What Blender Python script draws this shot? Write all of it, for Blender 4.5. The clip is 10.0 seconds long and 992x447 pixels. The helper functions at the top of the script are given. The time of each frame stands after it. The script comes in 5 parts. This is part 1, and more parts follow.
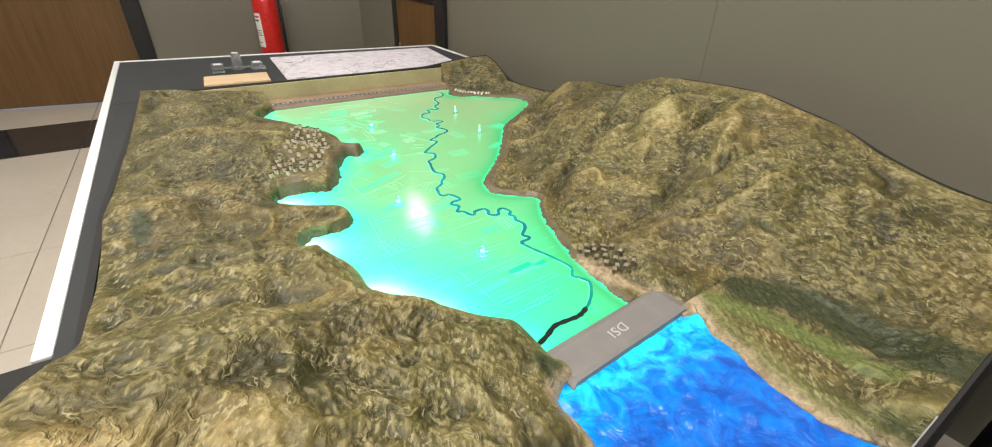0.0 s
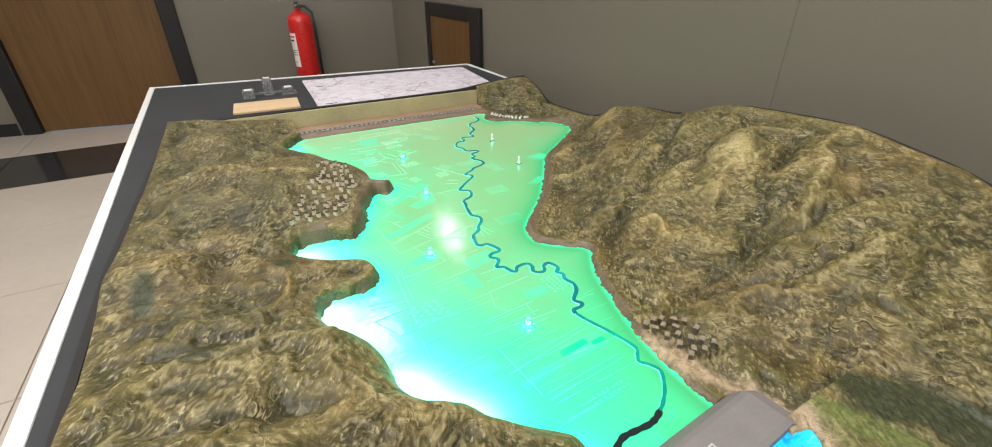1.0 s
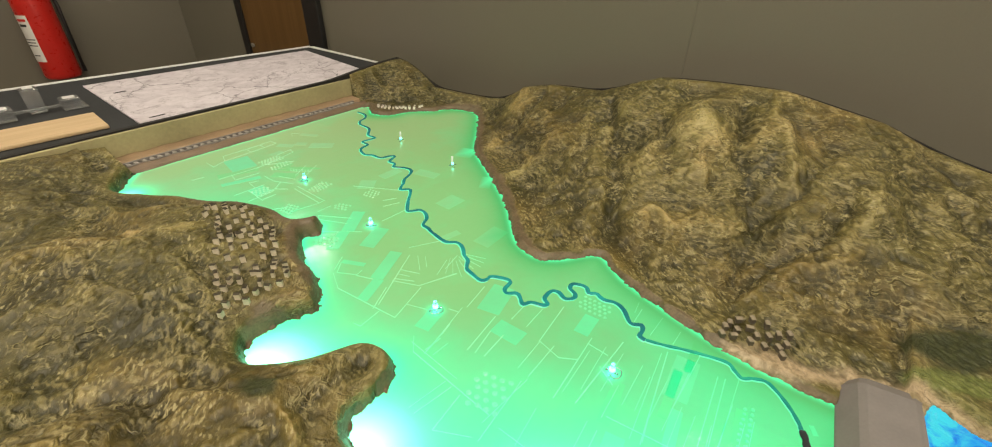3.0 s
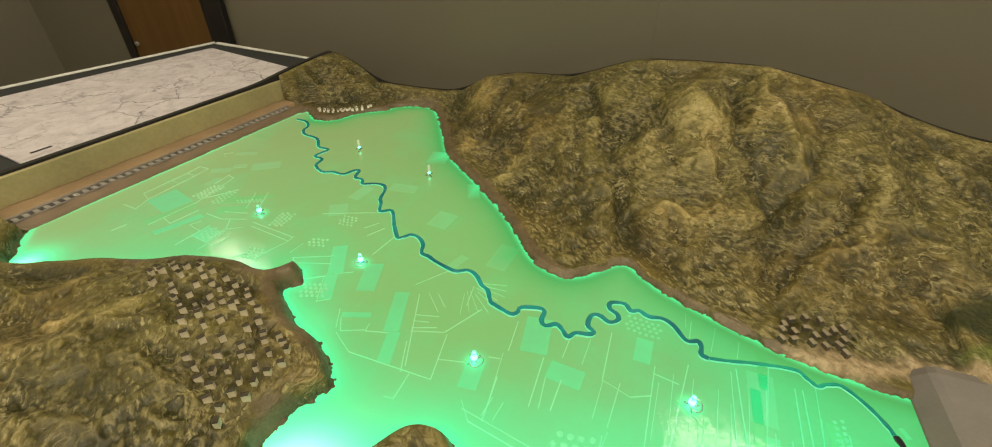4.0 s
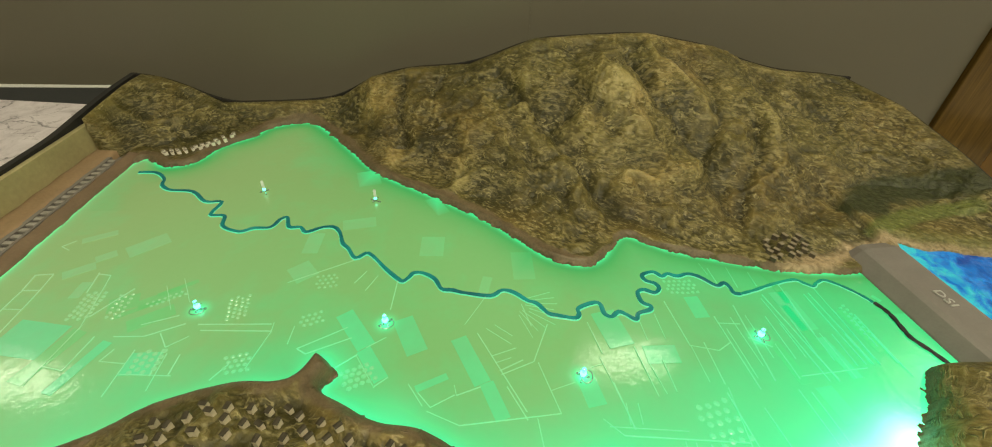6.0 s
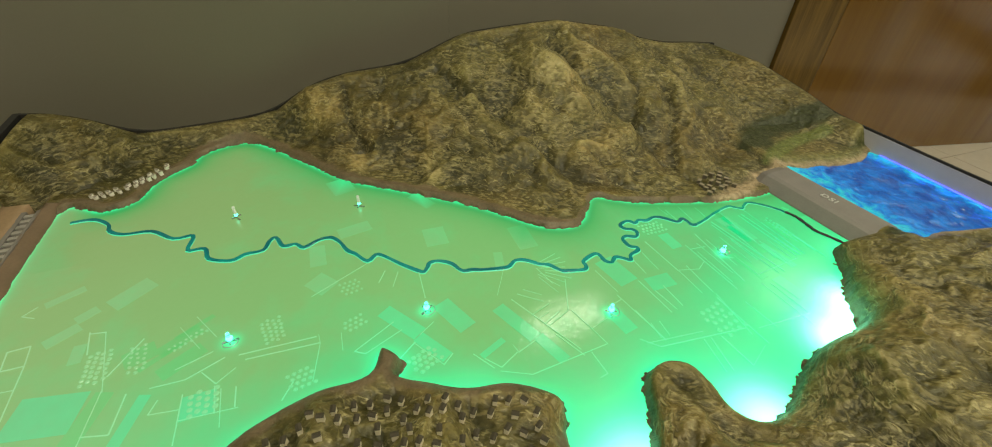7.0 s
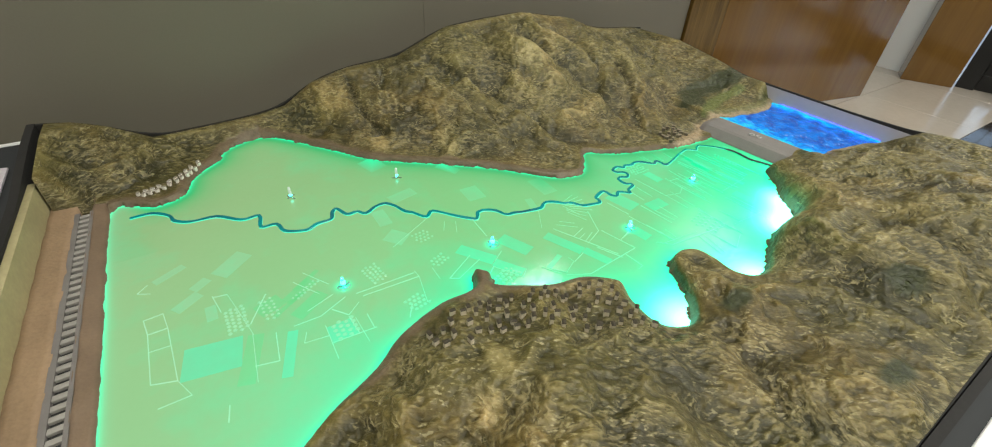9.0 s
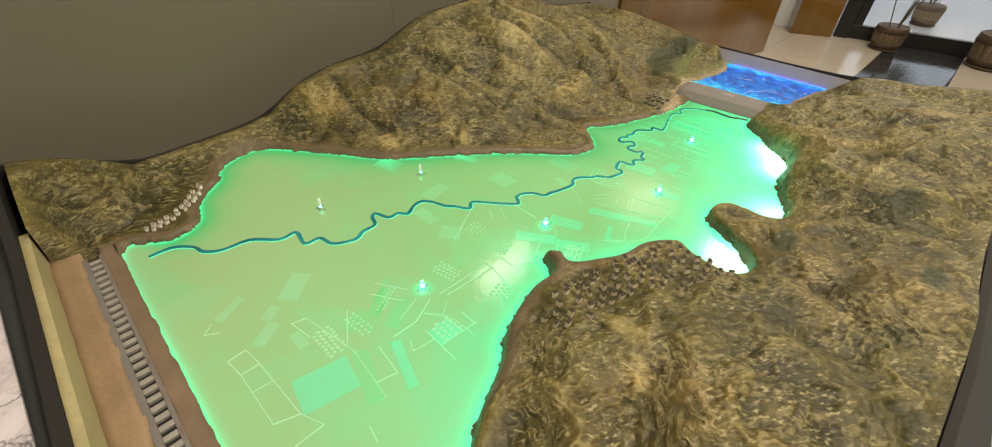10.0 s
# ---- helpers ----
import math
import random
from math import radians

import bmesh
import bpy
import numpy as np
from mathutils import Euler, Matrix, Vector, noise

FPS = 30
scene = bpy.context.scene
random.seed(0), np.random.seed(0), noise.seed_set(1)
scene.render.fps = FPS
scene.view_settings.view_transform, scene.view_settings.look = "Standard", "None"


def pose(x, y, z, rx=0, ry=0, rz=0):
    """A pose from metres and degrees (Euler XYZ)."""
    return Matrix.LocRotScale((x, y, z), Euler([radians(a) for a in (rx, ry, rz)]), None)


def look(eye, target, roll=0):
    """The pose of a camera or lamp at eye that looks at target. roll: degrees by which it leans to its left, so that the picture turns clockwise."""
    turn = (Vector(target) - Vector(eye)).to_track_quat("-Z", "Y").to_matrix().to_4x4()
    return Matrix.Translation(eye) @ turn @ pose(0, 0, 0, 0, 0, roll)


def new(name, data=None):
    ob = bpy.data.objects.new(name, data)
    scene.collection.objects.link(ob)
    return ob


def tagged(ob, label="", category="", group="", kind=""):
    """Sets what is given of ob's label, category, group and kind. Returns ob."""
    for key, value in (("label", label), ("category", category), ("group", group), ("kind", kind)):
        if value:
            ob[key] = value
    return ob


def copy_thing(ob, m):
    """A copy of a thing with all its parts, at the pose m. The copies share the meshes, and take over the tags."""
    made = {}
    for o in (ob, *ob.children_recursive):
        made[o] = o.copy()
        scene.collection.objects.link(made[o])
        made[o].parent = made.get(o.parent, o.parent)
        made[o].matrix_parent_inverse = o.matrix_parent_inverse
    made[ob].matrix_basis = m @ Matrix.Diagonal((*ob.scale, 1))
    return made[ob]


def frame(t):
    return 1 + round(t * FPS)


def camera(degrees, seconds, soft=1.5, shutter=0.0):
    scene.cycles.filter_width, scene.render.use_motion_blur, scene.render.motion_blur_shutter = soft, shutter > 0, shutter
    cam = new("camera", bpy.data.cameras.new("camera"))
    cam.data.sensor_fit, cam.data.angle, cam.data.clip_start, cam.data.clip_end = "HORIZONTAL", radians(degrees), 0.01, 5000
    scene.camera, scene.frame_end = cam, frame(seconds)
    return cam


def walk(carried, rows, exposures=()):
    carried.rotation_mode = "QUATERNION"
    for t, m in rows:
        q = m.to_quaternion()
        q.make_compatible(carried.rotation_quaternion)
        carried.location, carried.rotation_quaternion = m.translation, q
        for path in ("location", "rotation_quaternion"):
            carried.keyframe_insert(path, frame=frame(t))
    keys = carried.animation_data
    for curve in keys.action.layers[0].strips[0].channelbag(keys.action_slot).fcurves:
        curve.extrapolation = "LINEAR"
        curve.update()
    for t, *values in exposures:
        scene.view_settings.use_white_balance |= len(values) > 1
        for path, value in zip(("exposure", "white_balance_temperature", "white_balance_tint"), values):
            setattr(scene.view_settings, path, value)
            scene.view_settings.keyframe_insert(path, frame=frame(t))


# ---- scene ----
cam = camera(94.2, 10.0, soft=1.05)
PATH = [
    (0, (0.129, 0.103, 0.97), (1.093, 1.544, -0.026), 1.4),
    (0.5, (0.176, 0.173, 0.982), (1.037, 1.691, 0.005), -0.3),
    (1, (0.191, 0.251, 0.985), (1.051, 1.778, 0.022), -0.3),
    (1.5, (0.16, 0.338, 0.983), (1.104, 1.808, 0.009), 0.9),
    (2, (0.102, 0.451, 0.984), (1.252, 1.747, -0.015), -0.2),
    (2.5, (0.074, 0.534, 0.989), (1.391, 1.626, -0.047), 0.0),
    (2.7, (0.07, 0.56, 0.985), (1.415, 1.61, -0.057), 0.8),
    (3.8, (0.111, 0.744, 0.988), (1.554, 1.539, -0.146), 0.1),
    (4, (0.103, 0.795, 0.992), (1.592, 1.491, -0.148), 0.4),
    (4.5, (0.074, 0.914, 1.009), (1.643, 1.332, -0.159), -0.9),
    (5, (0.054, 0.999, 1.007), (1.648, 1.2, -0.184), -0.2),
    (5.2, (0.067, 1.019, 1.002), (1.661, 1.149, -0.2), 0.4),
    (6.3, (0.107, 1.196, 1.021), (1.673, 0.941, -0.196), 2.3),
    (6.5, (0.097, 1.233, 1.026), (1.64, 0.871, -0.195), 2.5),
    (7, (0.071, 1.349, 1.033), (1.54, 0.752, -0.187), 2.0),
    (7.5, (0.048, 1.444, 1.051), (1.46, 0.729, -0.171), 1.5),
    (8, (0.011, 1.485, 1.049), (1.394, 0.699, -0.162), 1.4),
    (8.5, (-0.028, 1.565, 1.047), (1.335, 0.736, -0.16), 1.6),
    (9, (-0.007, 1.649, 1.051), (1.304, 0.736, -0.151), 2.7),
    (9.5, (0.085, 1.769, 1.058), (1.264, 0.712, -0.164), 1.2),
    (10, (0.145, 1.849, 1.052), (1.211, 0.702, -0.193), 1.9),
]
EXPOSURES = [(0, 0.50, 6250, 11), (1.0, 0.39, 6050, 14), (1.5, 0.29, 6000, 13), (2.5, 0.18, 6700, 12), (4.0, -0.28, 8300, 3), (4.5, -0.29, 8400, 2), (6.5, -0.38, 8000, -5), (7.5, -0.26, 7100, -5), (8.5, 0.0, 6100, 4), (9.0, 0.02, 6200, 5), (10, 0.04, 7500, 10)]
walk(cam, [(t, look(eye, target, roll)) for t, eye, target, roll in PATH], EXPOSURES)

# ---- light ----
world = bpy.data.worlds.new("world")
scene.world = world
world.use_nodes = True
wn = world.node_tree.nodes
sky = wn.new("ShaderNodeTexSky")
sky.sky_type, sky.sun_disc = "NISHITA", False
sky.sun_elevation, sky.sun_rotation = radians(40), radians(200)
wn["Background"].inputs["Strength"].default_value = 0.15
world.node_tree.links.new(sky.outputs[0], wn["Background"].inputs["Color"])

CEIL = 2.62          # ceiling height
ZP = 0.485           # level of the lit plain
ZT = 0.54            # level of the table's board


def area_lamp(name, place, size_x, size_y, watts, colour):
    lamp = bpy.data.lights.new(name, "AREA")
    lamp.shape, lamp.size, lamp.size_y, lamp.energy, lamp.color = "RECTANGLE", size_x, size_y, watts, colour
    ob = new(name, lamp)
    ob.matrix_world = place
    return ob


# assumed ceiling lights, out of view, for the room's fill; dimmer by the far wall
LAMP_WATTS = 26.0
CEILING_LAMPS = [(-0.9, -1.6), (-0.9, 0.9), (-0.9, 3.2), (-2.9, 0.9), (-2.9, 3.2), (0.6, 3.2), (0.55, -1.7), (0.35, 0.9)]
for i, (lx, ly) in enumerate(CEILING_LAMPS):
    area_lamp("ceiling_fill_light", pose(lx, ly, CEIL - 0.05), 0.56, 0.56, LAMP_WATTS * (0.45 if ly > 3 else 1.0), (1.0, 0.93, 0.82))


# ---- materials ----
def material(name):
    m = bpy.data.materials.new(name)
    m.use_nodes = True
    return m, m.node_tree.nodes, m.node_tree.links, m.node_tree.nodes["Principled BSDF"]


def tex(nodes, links, kind, scale, vector=None, **inputs):
    n = nodes.new(kind)
    n.inputs["Scale"].default_value = scale
    for key, value in inputs.items():
        n.inputs[key].default_value = value
    if vector is not None:
        links.new(vector, n.inputs["Vector"])
    return n


def ramp(nodes, links, source, stops):
    r = nodes.new("ShaderNodeValToRGB")
    while len(r.color_ramp.elements) < len(stops):
        r.color_ramp.elements.new(0.5)
    for e, (at, colour) in zip(r.color_ramp.elements, stops):
        e.position, e.color = at, (*colour, 1)
    links.new(source, r.inputs[0])
    return r


def mixed(nodes, links, factor, a, b, mode="MIX"):
    n = nodes.new("ShaderNodeMix")
    n.data_type, n.blend_type = "RGBA", mode
    for socket, value in ((n.inputs[0], factor), (n.inputs[6], a), (n.inputs[7], b)):
        if isinstance(value, (int, float)):
            socket.default_value = value
        elif isinstance(value, tuple):
            socket.default_value = (*value, 1)
        else:
            links.new(value, socket)
    return n.outputs[2]


def maths(nodes, links, op, a, b=None, clamp=False):
    n = nodes.new("ShaderNodeMath")
    n.operation, n.use_clamp = op, clamp
    for socket, value in zip(n.inputs, (a, b)):
        if value is None:
            continue
        if isinstance(value, (int, float)):
            socket.default_value = value
        else:
            links.new(value, socket)
    return n.outputs[0]


def bump(nodes, links, bsdf, height, strength, distance):
    b = nodes.new("ShaderNodeBump")
    b.inputs["Strength"].default_value, b.inputs["Distance"].default_value = strength, distance
    links.new(height, b.inputs["Height"])
    links.new(b.outputs[0], bsdf.inputs["Normal"])


def worn(name, colour, rough=0.5, metal=0.0, spread=0.18, fine=60.0, coarse=4.0, relief=0.0):
    """A plain finish with stains, grain and uneven gloss."""
    m, n, l, b = material(name)
    where = n.new("ShaderNodeTexCoord").outputs["Object"]
    big = tex(n, l, "ShaderNodeTexNoise", coarse, where, Detail=3.0)
    small = tex(n, l, "ShaderNodeTexNoise", fine, where, Detail=4.0)
    both = maths(n, l, "ADD", maths(n, l, "MULTIPLY", big.outputs[0], 0.6), maths(n, l, "MULTIPLY", small.outputs[0], 0.4))
    dark = tuple(c * (1 - spread) for c in colour)
    light = tuple(min(1, c * (1 + spread)) for c in colour)
    r = ramp(n, l, both, [(0.3, dark), (0.7, light)])
    l.new(r.outputs[0], b.inputs["Base Color"])
    gloss = maths(n, l, "ADD", maths(n, l, "MULTIPLY", small.outputs[0], 0.2), rough - 0.1)
    l.new(gloss, b.inputs["Roughness"])
    b.inputs["Metallic"].default_value = metal
    if relief:
        bump(n, l, b, small.outputs[0], 0.5, relief)
    return m


def wood(name, dark, light, axis=2, rough=0.35, scale=6.0, coat=0.0):
    m, n, l, b = material(name)
    where = n.new("ShaderNodeTexCoord").outputs["Object"]
    mapping = n.new("ShaderNodeMapping")
    stretch = [scale * 5, scale * 5, scale * 5]
    stretch[axis] = scale * 0.25
    mapping.inputs["Scale"].default_value = stretch
    l.new(where, mapping.inputs["Vector"])
    grain = tex(n, l, "ShaderNodeTexNoise", 1.0, mapping.outputs[0], Detail=6.0, Roughness=0.65, Distortion=0.6)
    fine = tex(n, l, "ShaderNodeTexNoise", 6.0, mapping.outputs[0], Detail=2.0)
    both = maths(n, l, "ADD", maths(n, l, "MULTIPLY", grain.outputs[0], 0.7), maths(n, l, "MULTIPLY", fine.outputs[0], 0.3))
    r = ramp(n, l, both, [(0.32, dark), (0.68, light)])
    l.new(r.outputs[0], b.inputs["Base Color"])
    b.inputs["Roughness"].default_value = rough
    b.inputs["Coat Weight"].default_value = coat
    b.inputs["Coat Roughness"].default_value = 0.08
    bump(n, l, b, grain.outputs[0], 0.15, 0.001)
    return m


WALL = worn("painted_wall", (0.153, 0.141, 0.108), 0.42, spread=0.05, fine=220, coarse=1.2, relief=0.0004)
WHITE_WALL = worn("white_wall", (0.72, 0.70, 0.66), 0.6, spread=0.05, fine=200, coarse=1.0)
CEILING = worn("ceiling_paint", (0.75, 0.74, 0.71), 0.8, spread=0.03)
BLACK = worn("black_frame_paint", (0.012, 0.012, 0.012), 0.4, spread=0.3)
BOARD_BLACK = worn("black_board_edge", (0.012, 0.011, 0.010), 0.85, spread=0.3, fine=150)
GREY_TOP = worn("dark_grey_board", (0.034, 0.036, 0.038), 0.75, spread=0.12, fine=130, coarse=5)
GREY_TOP.node_tree.nodes["Principled BSDF"].inputs["Specular IOR Level"].default_value = 0.2
WHITE_LIP = worn("white_lacquer", (0.66, 0.66, 0.66), 0.35, spread=0.04)
DOOR_WOOD = wood("door_veneer", (0.085, 0.043, 0.012), (0.15, 0.080, 0.026), 2, 0.4, 4.0)
PANEL_WOOD = wood("lacquered_veneer", (0.125, 0.062, 0.012), (0.172, 0.090, 0.019), 2, 0.16, 3.0, coat=0.6)
NARROW_WOOD = wood("striped_veneer", (0.060, 0.034, 0.008), (0.185, 0.112, 0.030), 2, 0.2, 7.0, coat=0.6)
PLAQUE_WOOD = wood("pale_wood", (0.48, 0.34, 0.19), (0.62, 0.46, 0.28), 0, 0.5, 14.0)
TILE = worn("cream_floor_tile", (0.41, 0.365, 0.31), 0.16, spread=0.06, fine=30, coarse=2.5)
TILE_DARK = worn("black_floor_tile", (0.020, 0.02, 0.021), 0.11, spread=0.3, fine=30, coarse=3)
GROUT = worn("floor_grout", (0.36, 0.325, 0.28), 0.7)
RED = worn("red_enamel", (0.55, 0.02, 0.015), 0.3, spread=0.1)
PAPER = worn("label_paper", (0.75, 0.74, 0.70), 0.6, spread=0.05)
RUBBER = worn("black_rubber", (0.015, 0.015, 0.015), 0.5)
METAL = worn("brushed_metal", (0.55, 0.55, 0.55), 0.35, 1.0)
CONCRETE = worn("model_concrete", (0.165, 0.152, 0.145), 0.65, spread=0.14, fine=260, coarse=25, relief=0.0006)
SLAT = worn("channel_slat", (0.27, 0.255, 0.235), 0.6, spread=0.12, fine=260, coarse=30)
LETTER = worn("pale_letters", (0.42, 0.42, 0.41), 0.4, spread=0.05)
SAND = worn("painted_sand", (0.30, 0.205, 0.125), 0.6, spread=0.22, fine=160, coarse=12, relief=0.0012)
MUD = worn("painted_mud", (0.165, 0.115, 0.075), 0.55, spread=0.2, fine=240, coarse=20, relief=0.001)
FACE = worn("ochre_plaster", (0.36, 0.315, 0.17), 0.6, spread=0.2, fine=120, coarse=9, relief=0.001)
HOUSE_WALL = worn("house_wall", (0.64, 0.58, 0.45), 0.6, spread=0.15, fine=300, coarse=40)
HOUSE_DULL = worn("house_dull", (0.24, 0.205, 0.15), 0.6, spread=0.2, fine=300, coarse=40)
HOUSE_BROWN = worn("house_brown", (0.10, 0.085, 0.06), 0.6, spread=0.2, fine=300, coarse=40)
HOUSE_PALE = worn("house_white", (0.80, 0.77, 0.70), 0.6, spread=0.1, fine=300, coarse=40)
HOUSE_ROOF = worn("house_roof", (0.052, 0.045, 0.032), 0.6, spread=0.35, fine=300, coarse=40)
HOUSE_ROOF_PALE = worn("house_roof_pale", (0.30, 0.27, 0.23), 0.6, spread=0.2, fine=300, coarse=40)
for mat in (HOUSE_ROOF, HOUSE_WALL, HOUSE_DULL):
    mat.node_tree.nodes["Principled BSDF"].inputs["Specular IOR Level"].default_value = 0.1
POT = wood("barrel_stave", (0.095, 0.062, 0.036), (0.19, 0.135, 0.085), 2, 0.6, 5.0)
POT_DARK = worn("barrel_hoop", (0.055, 0.034, 0.018), 0.6, spread=0.3, fine=40, coarse=9, relief=0.001)
SOIL = worn("pot_soil", (0.03, 0.022, 0.016), 0.9)
LEAF = worn("plant_leaf", (0.06, 0.12, 0.03), 0.45, spread=0.35)
STEM = worn("plant_stem", (0.12, 0.10, 0.05), 0.6)
PAVING = worn("outside_paving", (0.42, 0.44, 0.47), 0.35, spread=0.1, fine=20, coarse=2)


def acrylic():
    m, n, l, b = material("clear_acrylic")
    b.inputs["Base Color"].default_value = (0.58, 0.60, 0.61, 1)
    b.inputs["Roughness"].default_value = 0.25
    b.inputs["Transmission Weight"].default_value = 0.85
    b.inputs["IOR"].default_value = 1.49
    return m


def window_glass():
    m, n, l, b = material("door_glass")
    b.inputs["Base Color"].default_value = (0.93, 0.96, 0.97, 1)
    b.inputs["Roughness"].default_value = 0.02
    b.inputs["Transmission Weight"].default_value = 1.0
    return m


ACRYLIC = acrylic()
GLASS = window_glass()


def map_paper():
    """White relief map with grey folds and thin dark lines."""
    m, n, l, b = material("map_print")
    where = n.new("ShaderNodeTexCoord").outputs["Object"]
    warp = tex(n, l, "ShaderNodeTexNoise", 5.0, where, Detail=7.0, Roughness=0.65)
    fold = tex(n, l, "ShaderNodeTexNoise", 16.0, where, Detail=6.0, Roughness=0.7, Distortion=1.0)
    shade = ramp(n, l, fold.outputs[0], [(0.30, (0.32, 0.29, 0.33)), (0.44, (0.52, 0.48, 0.52)), (0.60, (0.62, 0.58, 0.62))])
    colour = shade.outputs[0]
    bent = mixed(n, l, 0.16, where, warp.outputs[1])
    for scale, width, low, strength in ((6.0, 0.017, 0.45, 0.9), (17.0, 0.030, 0.50, 0.75), (46.0, 0.050, 0.54, 0.55)):
        cells = tex(n, l, "ShaderNodeTexVoronoi", scale, bent)
        cells.feature = "DISTANCE_TO_EDGE"
        line = ramp(n, l, cells.outputs["Distance"], [(0.0, (1, 1, 1)), (width, (0, 0, 0))])
        patch = tex(n, l, "ShaderNodeTexNoise", scale * 0.35, where, Detail=3.0)
        keep = ramp(n, l, patch.outputs[0], [(low, (0, 0, 0)), (low + 0.08, (1, 1, 1))])
        both = maths(n, l, "MULTIPLY", line.outputs[0], keep.outputs[0])
        colour = mixed(n, l, maths(n, l, "MULTIPLY", both, strength), colour, (0.10, 0.09, 0.11))
    l.new(colour, b.inputs["Base Color"])
    b.inputs["Roughness"].default_value = 0.6
    b.inputs["Specular IOR Level"].default_value = 0.25
    bump(n, l, b, fold.outputs[0], 0.3, 0.003)
    return m


MAP = map_paper()


def relief_paint():
    """Olive and ochre paint, dry-brushed in patches over modelled plaster, with shade painted into the hollows, a
    muddy shore band and a few dark green woods.
    """
    m, n, l, b = material("relief_paint")

    def attribute(name):
        a = n.new("ShaderNodeAttribute")
        a.attribute_name = name
        return a.outputs["Fac"]

    def scaled(v, k):
        return maths(n, l, "MULTIPLY", v, k)

    def plus(*values):
        total = values[0]
        for v in values[1:]:
            total = maths(n, l, "ADD", total, v)
        return total
    where = n.new("ShaderNodeTexCoord").outputs["Object"]
    warp = tex(n, l, "ShaderNodeTexNoise", 14.0, where, Detail=3.0)
    bent = mixed(n, l, 0.018, where, warp.outputs[1])
    mapping = n.new("ShaderNodeMapping")
    mapping.inputs["Scale"].default_value = (38.0, 38.0, 330.0)
    l.new(bent, mapping.inputs["Vector"])
    stroke = tex(n, l, "ShaderNodeTexNoise", 1.0, mapping.outputs[0], Detail=5.0, Roughness=0.58, Distortion=0.5).outputs[0]
    dab = tex(n, l, "ShaderNodeTexNoise", 120.0, bent, Detail=4.0, Roughness=0.62, Distortion=0.5).outputs[0]
    mid = tex(n, l, "ShaderNodeTexNoise", 36.0, bent, Detail=5.0, Roughness=0.6, Distortion=0.4).outputs[0]
    large = tex(n, l, "ShaderNodeTexNoise", 8.5, where, Detail=4.0, Roughness=0.55).outputs[0]
    speck = tex(n, l, "ShaderNodeTexNoise", 260.0, where, Detail=2.0).outputs[0]
    steep = attribute("steep")
    flat_map = n.new("ShaderNodeMapping")
    flat_map.vector_type = "TEXTURE"
    flat_map.inputs["Rotation"].default_value = (0, 0, radians(52))
    flat_map.inputs["Scale"].default_value = (1 / 105.0, 1 / 230.0, 1 / 105.0)
    l.new(where, flat_map.inputs["Vector"])
    dash = tex(n, l, "ShaderNodeTexNoise", 1.0, flat_map.outputs[0], Detail=2.0, Roughness=0.5).outputs[0]
    brushed = ramp(n, l, tex(n, l, "ShaderNodeTexNoise", 9.0, bent, Detail=3.0).outputs[0], [(0.45, (0, 0, 0)), (0.58, (1, 1, 1))]).outputs[0]
    # crest and spur: dry-brushed rises go paler, hollows get painted-in shade
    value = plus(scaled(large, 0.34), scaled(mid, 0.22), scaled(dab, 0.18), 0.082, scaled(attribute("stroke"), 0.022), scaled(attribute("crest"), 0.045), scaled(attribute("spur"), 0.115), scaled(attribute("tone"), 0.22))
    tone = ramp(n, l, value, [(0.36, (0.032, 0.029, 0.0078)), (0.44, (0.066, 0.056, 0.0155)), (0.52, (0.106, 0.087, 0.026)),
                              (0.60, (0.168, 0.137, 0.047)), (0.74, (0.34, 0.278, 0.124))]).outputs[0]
    moss = ramp(n, l, tex(n, l, "ShaderNodeTexNoise", 5.5, where, Detail=4.0).outputs[0], [(0.42, (0, 0, 0)), (0.62, (1, 1, 1))]).outputs[0]
    tone = mixed(n, l, scaled(moss, 0.30), tone, mixed(n, l, 1.0, tone, (0.80, 0.92, 0.62), "MULTIPLY"))
    earth = ramp(n, l, tex(n, l, "ShaderNodeTexNoise", 4.2, bent, Detail=4.0).outputs[0], [(0.50, (0, 0, 0)), (0.64, (1, 1, 1))]).outputs[0]
    tone = mixed(n, l, scaled(earth, 0.7), tone, mixed(n, l, 1.0, tone, (1.17, 0.98, 0.88), "MULTIPLY"))
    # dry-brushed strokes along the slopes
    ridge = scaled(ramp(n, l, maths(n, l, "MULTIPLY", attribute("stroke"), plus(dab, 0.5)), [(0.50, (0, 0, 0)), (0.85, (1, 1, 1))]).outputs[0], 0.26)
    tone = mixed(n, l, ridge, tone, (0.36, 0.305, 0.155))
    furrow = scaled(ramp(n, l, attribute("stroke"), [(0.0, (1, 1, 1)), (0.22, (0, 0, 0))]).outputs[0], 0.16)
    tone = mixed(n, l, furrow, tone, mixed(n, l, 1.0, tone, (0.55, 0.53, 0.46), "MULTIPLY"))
    light = scaled(maths(n, l, "MULTIPLY", ramp(n, l, stroke, [(0.54, (0, 0, 0)), (0.61, (1, 1, 1))]).outputs[0], maths(n, l, "MULTIPLY", brushed, steep)), 0.52)
    tone = mixed(n, l, light, tone, (0.33, 0.285, 0.150))
    gaps = scaled(maths(n, l, "MULTIPLY", ramp(n, l, stroke, [(0.38, (1, 1, 1)), (0.47, (0, 0, 0))]).outputs[0], maths(n, l, "MULTIPLY", plus(scaled(brushed, 0.6), 0.2), steep)), 0.60)
    tone = mixed(n, l, gaps, tone, mixed(n, l, 1.0, tone, (0.42, 0.42, 0.38), "MULTIPLY"))
    # crumpled wrinkles, brushed pale on top with a shadow line painted below
    short = n.new("ShaderNodeMapping")
    short.inputs["Scale"].default_value = (42.0, 42.0, 120.0)
    l.new(bent, short.inputs["Vector"])
